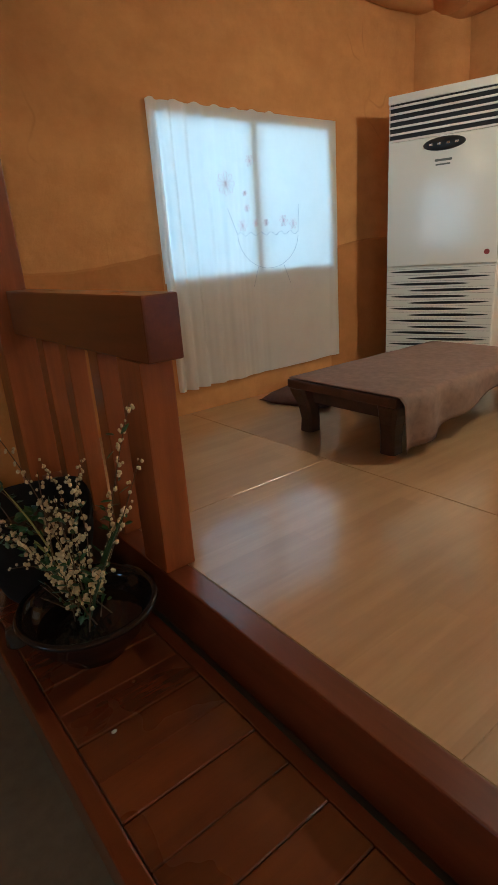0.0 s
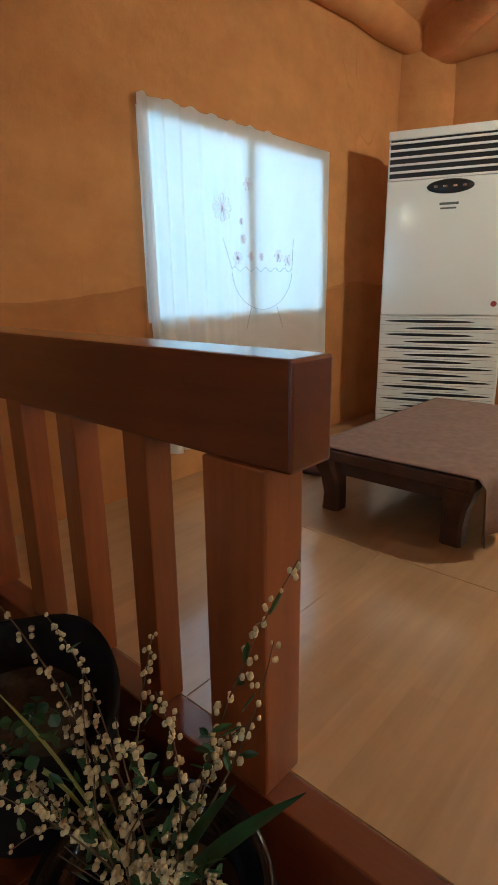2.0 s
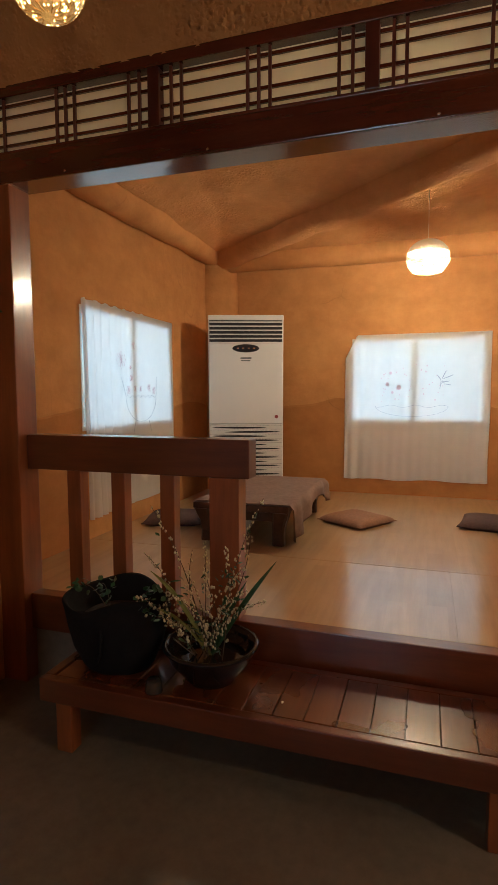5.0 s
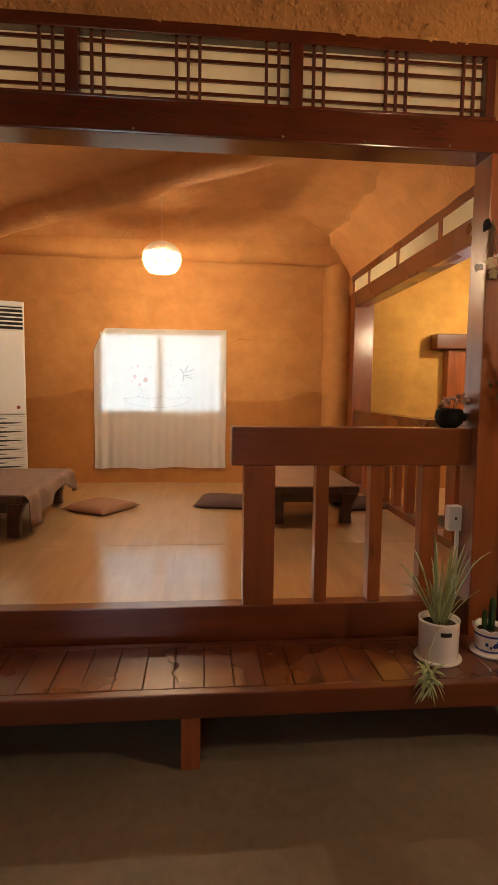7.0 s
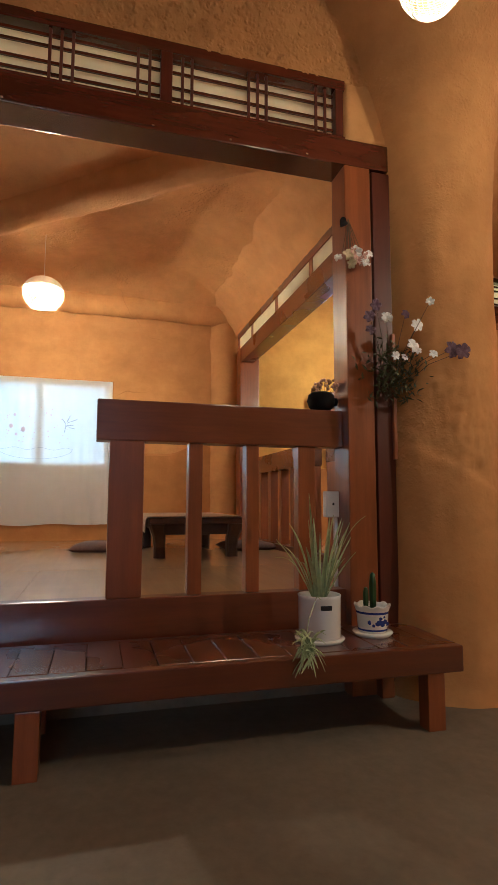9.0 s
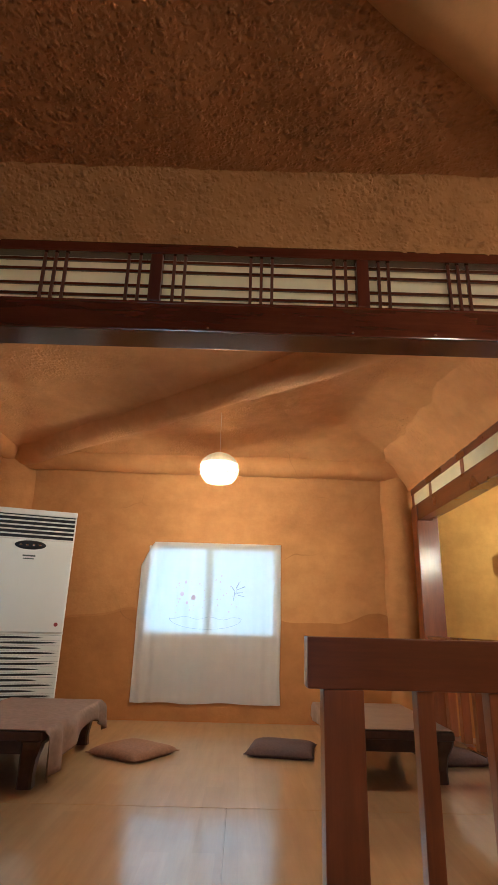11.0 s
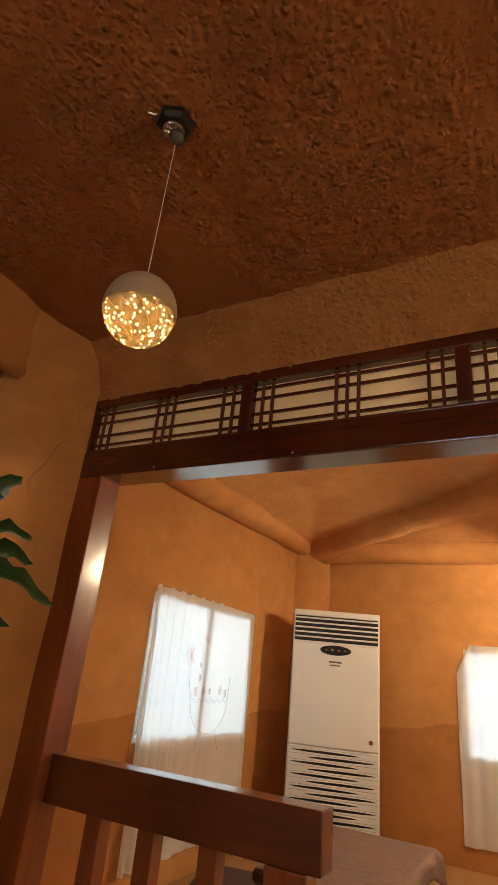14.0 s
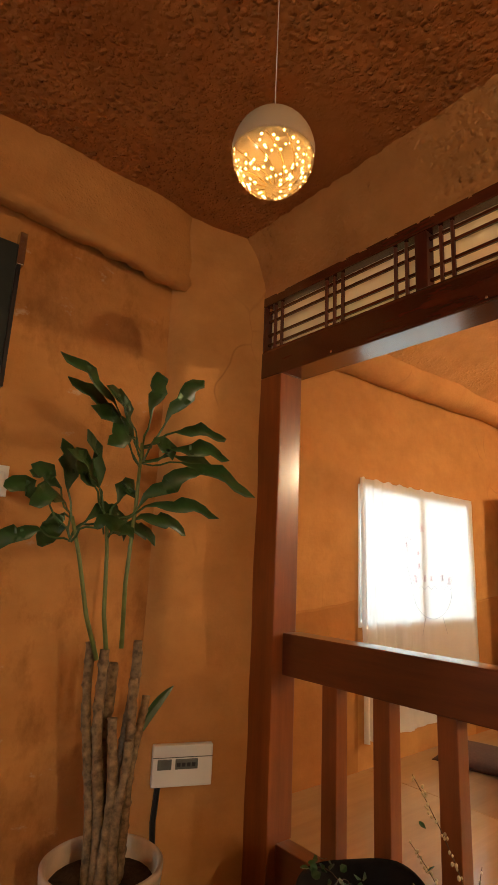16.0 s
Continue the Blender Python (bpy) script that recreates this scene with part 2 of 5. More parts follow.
BLACK_GLAZE = plain("black_glaze", (0.012, 0.010, 0.010), 0.08, 0, 0.3, 12, 0.001)
BLACK_CLAY = plain("dark_jar_clay", (0.008, 0.007, 0.007), 0.85, 0, 0.3, 14, 0.004, 0.2)
WHITE_GLAZE = plain("white_glaze", (0.76, 0.73, 0.66), 0.18, 0, 0.04, 8)
BLUE_GLAZE = plain("cobalt_blue_glaze", (0.03, 0.05, 0.22), 0.15)
SOIL = plain("potting_soil", (0.045, 0.028, 0.018), 0.95, 0, 0.4, 60, 0.01)
LEAF = plain("dark_green_leaf", (0.026, 0.072, 0.02), 0.35, 0, 0.35, 14)
LEAF_PALE = plain("pale_green_leaf", (0.36, 0.42, 0.19), 0.45, 0, 0.3, 18)
LEAF_YELLOW = plain("yellow_green_leaf", (0.30, 0.28, 0.06), 0.45, 0, 0.25, 14)
TWIG = plain("brown_twig", (0.10, 0.06, 0.03), 0.8, 0, 0.3, 40)
CANE = plain("cane_bark", (0.20, 0.135, 0.07), 0.8, 0, 0.65, 45, 0.006)
CANE_GREEN = plain("green_cane", (0.13, 0.17, 0.045), 0.5, 0, 0.3, 22)
BLOSSOM = plain("cream_blossom", (0.58, 0.48, 0.27), 0.75, 0, 0.2, 60)
PETAL_WHITE = plain("white_petal", (0.78, 0.75, 0.70), 0.6)
PETAL_PINK = plain("dry_pink_petal", (0.55, 0.32, 0.24), 0.7, 0, 0.3, 40)
PETAL_PURPLE = plain("purple_petal", (0.13, 0.065, 0.09), 0.7, 0, 0.3, 30)
RED_BERRY = plain("dark_red_stem", (0.22, 0.03, 0.03), 0.5)
BULB = glowing("lit_bulb", (1.0, 0.74, 0.44), 200)
BULB_ROOM = glowing("lit_room_bulb", (1.0, 0.74, 0.44), 1220)
BULB_ADDED_HALL = glowing("added_hall_bulb", (1.0, 0.74, 0.44), 2000)
SPARK = glowing("fairy_light", (1.0, 0.55, 0.14), 11)
BULB_ADDED_BACK = glowing("added_back_hall_bulb", (1.0, 0.74, 0.44), 130)
PALE_SHADE = thin_cloth("pale_frosted_shade", (0.60, 0.46, 0.30), 0.3)
SHADE = thin_cloth("white_woven_shade", (0.55, 0.48, 0.38), 0.3)
GLASS = bpy.data.materials.new("window_glass")
GLASS.use_nodes = True
GLASS.node_tree.nodes["Principled BSDF"].inputs["Transmission Weight"].default_value = 1
GLASS.node_tree.nodes["Principled BSDF"].inputs["Roughness"].default_value = 0.02


def vinyl():
    m, t, b = material("wood_pattern_vinyl", 0.22, 0, 0.5)
    v = coords(t, (1.2, 14, 1))
    streak = noise_tex(t, v, 1.6, 7, 0.65)
    br = t.nodes.new("ShaderNodeTexBrick")
    br.inputs["Scale"].default_value = 1.0
    br.inputs["Mortar Size"].default_value = 0.0
    br.inputs["Brick Width"].default_value, br.inputs["Row Height"].default_value = 0.9, 0.09
    br.inputs["Color1"].default_value, br.inputs["Color2"].default_value = (0.90, 0.88, 0.85, 1), (1.06, 1.06, 1.04, 1)
    t.links.new(coords(t), br.inputs["Vector"])
    col = ramp(t, streak, [(0.25, (0.40, 0.235, 0.105)), (0.75, (0.53, 0.335, 0.16))])
    col = mix(t, 0.8, col, br.outputs["Color"], "MULTIPLY")
    sc = noise_tex(t, coords(t), 2.2, 5)
    col = mix(t, 0.5, col, ramp(t, sc, [(0.3, (0.8, 0.78, 0.75)), (0.7, (1.05, 1.05, 1.05))]), "MULTIPLY")
    t.links.new(col, b.inputs["Base Color"])
    rg = t.nodes.new("ShaderNodeMapRange")
    rg.inputs["To Min"].default_value, rg.inputs["To Max"].default_value = 0.30, 0.38
    t.links.new(noise_tex(t, coords(t), 3.5, 6), rg.inputs["Value"])
    t.links.new(rg.outputs[0], b.inputs["Roughness"])
    b.inputs["Coat Weight"].default_value, b.inputs["Coat Roughness"].default_value = 1.0, 0.12
    b.inputs["Coat IOR"].default_value = 1.6
    n1 = bump(t, b, noise_tex(t, coords(t), 1.7, 2), 0.3, 0.010)
    bump(t, b, streak, 0.03, 0.001, n1)
    return m


def concrete():
    m, t, b = material("worn_concrete", 0.6, 0, 0.4)
    v = coords(t)
    col = ramp(t, noise_tex(t, v, 1.1, 7, 0.65), [(0.3, (0.134, 0.104, 0.070)), (0.7, (0.240, 0.192, 0.134))])
    col = mix(t, 0.6, col, ramp(t, noise_tex(t, v, 24, 6), [(0.3, (0.75, 0.73, 0.7)), (0.7, (1.08, 1.08, 1.06))]), "MULTIPLY")
    t.links.new(col, b.inputs["Base Color"])
    n1 = bump(t, b, noise_tex(t, v, 2.2, 4), 0.4, 0.01)
    bump(t, b, noise_tex(t, v, 60, 4), 0.4, 0.002, n1)
    return m


VINYL, CONCRETE = vinyl(), concrete()

# ---- building helpers ----
ORIGIN = {}


def thing(name, label="", category="", group="", kind="", at=(0, 0, 0), turn=0.0, local=False):
    ob = new(name)
    ob.empty_display_size = 0.05
    ob.location = at
    ob.rotation_euler = (0, 0, radians(turn))
    ORIGIN[ob] = Vector((0, 0, 0)) if local else Vector(at)
    return tagged(ob, label, category, group, kind)


def mesh_of(name, bm, mat, smooth=False):
    me = bpy.data.meshes.new(name)
    bm.to_mesh(me)
    bm.free()
    me.materials.append(mat)
    if smooth:
        me.polygons.foreach_set("use_smooth", [True] * len(me.polygons))
    return me


def part(name, bm, mat, parent, label="", smooth=False):
    bmesh.ops.translate(bm, verts=bm.verts, vec=-ORIGIN[parent])
    ob = new(name, mesh_of(name, bm, mat, smooth))
    ob.parent = parent
    ORIGIN[ob] = ORIGIN[parent]
    return tagged(ob, label)


def solid(name, bm, mat, label="", category="", group="", kind="structure", smooth=False):
    ob = new(name, mesh_of(name, bm, mat, smooth))
    ORIGIN[ob] = Vector((0, 0, 0))
    return tagged(ob, label, category, group, kind)


def box(x0, x1, y0, y1, z0, z1, bevel=0.0, bm=None, segs=2):
    fresh = bmesh.new()
    bmesh.ops.create_cube(fresh, size=1)
    for v in fresh.verts:
        v.co = Vector(((x0 + x1) / 2 + v.co.x * (x1 - x0), (y0 + y1) / 2 + v.co.y * (y1 - y0), (z0 + z1) / 2 + v.co.z * (z1 - z0)))
    if bevel:
        bmesh.ops.bevel(fresh, geom=fresh.edges[:], offset=bevel, segments=segs, affect="EDGES", profile=0.6)
    if bm is None:
        return fresh
    return joined(bm, fresh)


def joined(bm, other):
    tmp = bpy.data.meshes.new("tmp")
    other.to_mesh(tmp)
    other.free()
    bm.from_mesh(tmp)
    bpy.data.meshes.remove(tmp)
    return bm


def lathe(profile, at=(0, 0, 0), segs=40, wobble=0.0, squash=1.0, seed=0):
    """Profile of (radius, z), turned round the upright axis."""
    bm = bmesh.new()
    rings = []
    for r, z in profile:
        ring = []
        for k in range(segs):
            a = 2 * math.pi * k / segs
            rr = r * (1 + wobble * noise.noise((math.cos(a) * 1.5 + seed, math.sin(a) * 1.5, z * 4)))
            ring.append(bm.verts.new((at[0] + rr * math.cos(a), at[1] + rr * math.sin(a) * squash, at[2] + z)))
        rings.append(ring)
    for a, b in zip(rings, rings[1:]):
        for k in range(segs):
            bm.faces.new((a[k], a[(k + 1) % segs], b[(k + 1) % segs], b[k]))
    if profile[0][0] > 0.0005:
        bm.faces.new(rings[0][::-1])
    if profile[-1][0] > 0.0005:
        bm.faces.new(rings[-1])
    bmesh.ops.remove_doubles(bm, verts=bm.verts, dist=0.00005)
    bmesh.ops.recalc_face_normals(bm, faces=bm.faces)
    return bm


def tube(points, r0, r1=None, segs=8, bm=None):
    """A round rod through points, its radius going from r0 to r1."""
    bm = bm or bmesh.new()
    r1 = r0 if r1 is None else r1
    pts = [Vector(p) for p in points]
    rings = []
    side = None
    for i, p in enumerate(pts):
        way = (pts[min(i + 1, len(pts) - 1)] - pts[max(i - 1, 0)]).normalized()
        if side is None:
            side = way.orthogonal().normalized()
        side = (side - way * side.dot(way)).normalized()
        up = way.cross(side)
        r = r0 + (r1 - r0) * i / (len(pts) - 1)
        rings.append([bm.verts.new(p + r * (math.cos(2 * math.pi * k / segs) * side + math.sin(2 * math.pi * k / segs) * up)) for k in range(segs)])
    for a, b in zip(rings, rings[1:]):
        for k in range(segs):
            bm.faces.new((a[k], a[(k + 1) % segs], b[(k + 1) % segs], b[k]))
    bm.faces.new(rings[0][::-1])
    bm.faces.new(rings[-1])
    return bm


def blade(points, widths, up=(0, 0, 1), thick=0.0012, bm=None, fold=0.25):
    """A leaf along points with a width at each, folded a little along its middle, with thickness."""
    bm = bm or bmesh.new()
    pts = [Vector(p) for p in points]
    rows = []
    for i, p in enumerate(pts):
        way = (pts[min(i + 1, len(pts) - 1)] - pts[max(i - 1, 0)]).normalized()
        side = way.cross(Vector(up))
        side = side.normalized() if side.length > 1e-4 else way.orthogonal().normalized()
        nrm = side.cross(way)
        w = widths[i]
        rows.append([[bm.verts.new(p - side * w + nrm * w * fold + nrm * o), bm.verts.new(p + nrm * o), bm.verts.new(p + side * w + nrm * w * fold + nrm * o)] for o in (0, -thick)])
    for a, b in zip(rows, rows[1:]):
        for o in (0, 1):
            for k in (0, 1):
                q = (a[o][k], a[o][k + 1], b[o][k + 1], b[o][k])
                bm.faces.new(q if o == 0 else q[::-1])
        bm.faces.new((a[0][0], b[0][0], b[1][0], a[1][0]))
        bm.faces.new((a[0][2], a[1][2], b[1][2], b[0][2]))
    return bm


def ball(at, r, bm=None, level=1, stretch=(1, 1, 1)):
    bm = bm or bmesh.new()
    made = bmesh.ops.create_icosphere(bm, subdivisions=level, radius=r)
    for v in made["verts"]:
        v.co = Vector((v.co.x * stretch[0], v.co.y * stretch[1], v.co.z * stretch[2])) + Vector(at)
    return bm


def height_sheet(x0, x1, y0, y1, step, zfun, thick=0.05):
    """A sheet over a rectangle whose height follows zfun; it has a back and edges."""
    nx, ny = max(2, int((x1 - x0) / step)), max(2, int((y1 - y0) / step))
    bm = bmesh.new()
    grid = [[bm.verts.new((x0 + (x1 - x0) * i / nx, y0 + (y1 - y0) * j / ny, zfun(x0 + (x1 - x0) * i / nx, y0 + (y1 - y0) * j / ny))) for j in range(ny + 1)] for i in range(nx + 1)]
    for i in range(nx):
        for j in range(ny):
            bm.faces.new((grid[i][j], grid[i][j + 1], grid[i + 1][j + 1], grid[i + 1][j]))
    return bm


def log(p0, p1, r, bm=None, bend=0.0, segs=20, rows=24, seed=0.0):
    """A plastered round beam: an uneven rod."""
    p0, p1 = Vector(p0), Vector(p1)
    bm = bm or bmesh.new()
    way = (p1 - p0).normalized()
    side = way.cross(Vector((0, 0, 1)))
    side = side.normalized() if side.length > 1e-3 else Vector((1, 0, 0))
    up = side.cross(way)
    rings = []
    for i in range(rows + 1):
        f = i / rows
        c = p0.lerp(p1, f) + up * bend * math.sin(math.pi * f)
        ring = []
        for k in range(segs):
            a = 2 * math.pi * k / segs
            d = math.cos(a) * side + math.sin(a) * up
            q = c + d * r
            ring.append(bm.verts.new(q + d * (0.018 * noise.noise(q * 3 + Vector((seed, 0, 0))) + 0.006 * noise.noise(q * 13))))
        rings.append(ring)
    for a, b in zip(rings, rings[1:]):
        for k in range(segs):
            bm.faces.new((a[k], a[(k + 1) % segs], b[(k + 1) % segs], b[k]))
    bm.faces.new(rings[0][::-1])
    bm.faces.new(rings[-1])
    bmesh.ops.recalc_face_normals(bm, faces=bm.faces)
    return bm


# ---- the large structure ----
FLOOR, SILL = 0.447, 0.30
FX = 1.78                         # front of the next raised room
BACK, LEFT = 3.38, 2.69          # inner faces of the raised room
T = 0.25                          # wall thickness


def wall_x(name, face, thick, y0, y1, z0, z1, holes, mat, label):
    """A wall square to x, its face at x=face, with openings (y0, y1, z0, z1)."""
    bm = bmesh.new()
    ys = sorted({y0, y1, *[h[0] for h in holes], *[h[1] for h in holes]})
    for a, b in zip(ys, ys[1:]):
        cut = sorted((h[2], h[3]) for h in holes if h[0] <= a and h[1] >= b)
        z = z0
        for c, d in cut:
            if c > z:
                box(face, face + thick, a, b, z, c, bm=bm)
            z = d
        if z1 > z:
            box(face, face + thick, a, b, z, z1, bm=bm)
    bmesh.ops.remove_doubles(bm, verts=bm.verts, dist=0.0005)
    return solid(name, bm, mat, label, "wall")


def wall_y(name, face, thick, x0, x1, z0, z1, holes, mat, label):
    ob = wall_x(name, face, thick, x0, x1, z0, z1, holes, mat, label)
    for v in ob.data.vertices:
        v.co = (v.co.y, v.co.x, v.co.z)
    ob.data.flip_normals()
    return ob


W1 = (0.935, 2.245, 1.205, 2.06)    # opening in the left wall: x, x, z, z
W2 = (-0.05, 1.205, 1.175, 2.005)     # opening in the back wall: y, y, z, z
W3 = (-3.95, -2.76, 1.20, 1.90)  # opening in the far room's back wall
wall_x("wall_back", BACK, T, -5.0, 2.95, 0, 3.3, [W2, W3], CLAY, "ochre clay-plastered back wall with curtained window openings")
wall_y("wall_left", LEFT, T, -0.02, BACK, 0, 3.3, [W1], CLAY, "ochre clay-plastered side wall of the raised room")
wall_y("wall_hall_left", 2.69, T, -5.3, -0.05, 0, 3.3, [], CLAY_STAINED, "ochre clay-plastered hall wall behind the tall plant")
wall_x("wall_hall_back", -5.3, -T, -5.0, 2.95, 0, 3.3, [(0.7, 1.7, 1.0, 2.3)], CLAY, "plain clay wall closing the hall")
wall_y("wall_hall_right", -5.0, -T, -5.3, 3.6, 0, 3.3, [], CLAY, "plain clay wall closing the far side")
solid("floor", box(-5.3, 3.4, -5.0, 2.95, -0.1, 0.0), CONCRETE, "worn grey-brown concrete hall floor", "floor")

# raised room: riser, slab and vinyl sheets
solid("platform_riser", box(0.03, 0.14, -1.45, 2.69, 0.0, 0.40), CONCRETE, "dark concrete riser under the raised floor", "platform")
solid("platform_slab", box(0.14, BACK, -1.504, LEFT, 0.0, FLOOR - 0.004), CONCRETE, "slab of the raised floor", "platform")
solid("platform_slab_side", box(FX - 0.02, BACK, -4.99, -1.505, 0.0, FLOOR - 0.006), CONCRETE, "slab of the side room floor", "platform")
floor_raised = solid("floor_raised", box(0.075, BACK, -1.488, LEFT, FLOOR - 0.004, FLOOR - 0.0025), VINYL, "glossy wood-patterned vinyl floor of the raised room", "floor")
for x0, x1, y0, y1 in ((0.078, 0.998, 0.332, 1.548), (0.078, 0.998, -1.485, 0.328), (1.002, BACK - 0.002, -1.485, LEFT - 0.003), (0.078, 0.998, 1.552, LEFT - 0.003)):
    part("vinyl_sheet", box(x0, x1, y0, y1, FLOOR - 0.0025, FLOOR, 0.0008, segs=1), VINYL, floor_raised)
solid("floor_side_room", box(FX - 0.04, BACK, -4.99, -1.49, FLOOR - 0.004, FLOOR), VINYL, "wood-patterned vinyl floor of the side room", "floor")


hills = lambda u: 0.05 * math.sin(5.2 * u + 0.6) + 0.02 * math.sin(11 * u) + 0.01 * noise.noise((u * 6, 0, 0))
bm = bmesh.new()
rows = []
for i in range(121):
    u = -1.3 + (LEFT + 1.3) * i / 120
    z = 1.12 if -0.07 < u < 1.24 else 1.35 + hills(u)
    rows.append([bm.verts.new((BACK - 0.006, u, FLOOR)), bm.verts.new((BACK - 0.006, u, z - 0.02)), bm.verts.new((BACK - 0.001, u, z))])
for a, b in zip(rows, rows[1:]):
    for k in (0, 1):
        bm.faces.new((a[k], a[k + 1], b[k + 1], b[k]))
solid("dado_back", bm, CLAY_LOW, "darker lower coat of clay plaster with a hill-shaped edge", "wall")
bm = bmesh.new()
for x0, x1 in ((0.02, 0.92), (2.23, BACK)):
    n = 26
    rows = []
    for i in range(n + 1):
        u = x0 + (x1 - x0) * i / n
        z = 1.345 + 0.035 * math.sin(4.0 * u + 3.2) + 0.008 * noise.noise((u * 7, 3, 0))
        rows.append([bm.verts.new((u, LEFT - 0.007, FLOOR)), bm.verts.new((u, LEFT - 0.007, z - 0.012)), bm.verts.new((u, LEFT - 0.001, z))])
    for a, b in zip(rows, rows[1:]):
        for k in (0, 1):
            bm.faces.new((a[k], b[k], b[k + 1], a[k + 1]))
solid("dado_left", bm, CLAY_LOW, "darker lower coat of clay plaster with a wavy edge", "wall")


# ceilings and plastered beams
def lumps(x, y, k=1.0):
    p = Vector((x, y, 0.3))
    rough = min(1.0, max(0.15, 0.55 + 1.8 * noise.noise(p * 1.1)))
    return k * (0.022 * noise.noise(p * 2.6) + rough * (0.008 * abs(noise.noise(p * 15)) + 0.010 * max(0.0, noise.noise(p * 31))))


HIP0, HIP1 = Vector((3.32, 2.62, 2.90)), Vector((0.2, -1.4, 3.0))   # ends of the hip beam


def room_top(x, y):
    edge = min(x + 0.15, BACK - x, LEFT - y, y + 1.42)
    top = 2.80 + 0.34 * min(1.0, max(0.0, edge) / 1.25) ** 0.8
    way = (HIP1 - HIP0).to_2d()
    f = min(1.0, max(0.0, (Vector((x, y)) - HIP0.to_2d()).dot(way) / way.length_squared))
    off = (Vector((x, y)) - HIP0.to_2d() - way * f).length
    hip = HIP0.z + (HIP1.z - HIP0.z) * f - 0.03 + 0.05 * max(0.0, off - 0.10) + 0.05 * min(1.0, off / 0.6)
    return min(top, hip) - lumps(x, y, 1.0)


solid("ceiling_room", height_sheet(-0.02, BACK + 0.05, -1.45, LEFT + 0.05, 0.035, room_top), CLAY_CEILING, "rising clay-plastered ceiling of the raised room", "ceiling", smooth=True)
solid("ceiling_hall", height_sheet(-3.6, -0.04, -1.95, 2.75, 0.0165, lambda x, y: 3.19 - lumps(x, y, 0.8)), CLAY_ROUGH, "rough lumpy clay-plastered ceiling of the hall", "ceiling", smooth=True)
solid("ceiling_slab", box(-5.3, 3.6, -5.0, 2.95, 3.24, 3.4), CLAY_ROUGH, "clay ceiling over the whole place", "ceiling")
solid("beam_back", log((BACK - 0.08, -1.5, 2.845), (BACK - 0.08, LEFT, 2.865), 0.135), CLAY, "round plastered beam along the back wall", "beam", smooth=True)
solid("beam_left", log((-0.02, LEFT - 0.06, 2.85), (BACK, LEFT - 0.06, 2.92), 0.14, seed=4), CLAY, "round plastered beam along the side wall", "beam", smooth=True)
solid("beam_diagonal", log(HIP0, HIP1, 0.15, seed=9, rows=70), CLAY_CEILING, "round plastered hip beam across the ceiling", "beam", smooth=True)
solid("pilaster_back_right", log((BACK + 0.02, -1.27, 0.3), (BACK + 0.02, -1.27, 2.9), 0.16, seed=2), CLAY, "rounded clay pilaster in the room's corner", "wall", smooth=True)
solid("pilaster_back_left", log((BACK + 0.03, LEFT + 0.03, 0.3), (BACK + 0.03, LEFT + 0.03, 2.9), 0.30, seed=7), CLAY, "rounded clay corner of the room", "wall", smooth=True)

# band of plaster over the front lattice, leaning out to the hall ceiling
bm = bmesh.new()
rows = []
n = 150
for i in range(n + 1):
    y = -1.9 + 4.62 * i / n
    col = []
    for k in range(15):
        f = k / 14
        x = -0.035 - 0.14 * f ** 1.4
        z = 2.864 + 0.35 * f
        col.append(bm.verts.new((x - 0.018 * (1 - f) * abs(noise.noise((y * 14, z * 14, 1))) - 0.022 * (1 - f) ** 4 * abs(noise.noise((y * 24, z * 24, 6))) - 0.012 * noise.noise((y * 25, z * 25, 4)) - 0.01 * noise.noise((y * 5, z * 5, 2)), y, z)))
    rows.append(col)
for a, b in zip(rows, rows[1:]):
    for k in range(14):
        bm.faces.new((a[k], a[k + 1], b[k + 1], b[k]))
solid("plaster_band_front", bm, CLAY_BAND, "rough clay band between the lattice and the hall ceiling", "wall", smooth=True)
solid("wall_front_upper", box(-0.02, 0.10, -1.9, 2.72, 2.853, 3.24), CLAY, "clay wall over the front lattice", "wall")

solid("plaster_filler", box(-0.042, 0.09, -1.45, -1.062, 2.576, 2.99, 0.03, segs=4), CLAY, "clay infill between the lattice end and the column", "wall", smooth=True)

# hall wall: thicker band above, slanting pilaster beside the frame
bm = bmesh.new()
rows = []
n = 110
for i in range(n + 1):
    x = -3.6 + 3.16 * i / n
    col = []
    for k in range(12):
        f = k / 11
        low = 2.745 + min(0.20, 0.085 * max(0.0, -0.45 - x)) + 0.012 * noise.noise((x * 6, 0, 3))
        z = low + (3.24 - low) * f
        y = (2.565 if k > 1 else (2.70, 2.575)[k]) + (0.04 * max(0.0, 1 + (x + 0.44) / 0.30) ** 2 if k else 0.0)
        z += 0.075 if k == 0 else 0.0
        col.append(bm.verts.new((x, y + 0.012 * noise.noise((x * 4, z * 5, 7)) - 0.07 * (1 - f) ** 3 * abs(noise.noise((x * 16, z * 16, 1))), z)))
    rows.append(col)
for a, b in zip(rows, rows[1:]):
    for k in range(11):
        bm.faces.new((a[k], b[k], b[k + 1], a[k + 1]))
solid("wall_band_hall", bm, CLAY_COLUMN, "thicker clay band along the top of the hall wall", "wall", smooth=True)
bm = bmesh.new()
rows = []
for i in range(81):
    z = 3.24 * i / 80
    col = []
    for k, (x, y) in enumerate(((-0.03, 2.505), (-0.10, 2.515), (-0.22, 2.545), (-0.34, 2.575), (-0.42, 2.588), (-0.475, 2.605), (-0.50, 2.74))):
        col.append(bm.verts.new((x + 0.012 * noise.noise((z * 2.5, k * 0.6, 1)), y + 0.014 * noise.noise((z * 3, k * 0.7, 5)), z)))
    rows.append(col)
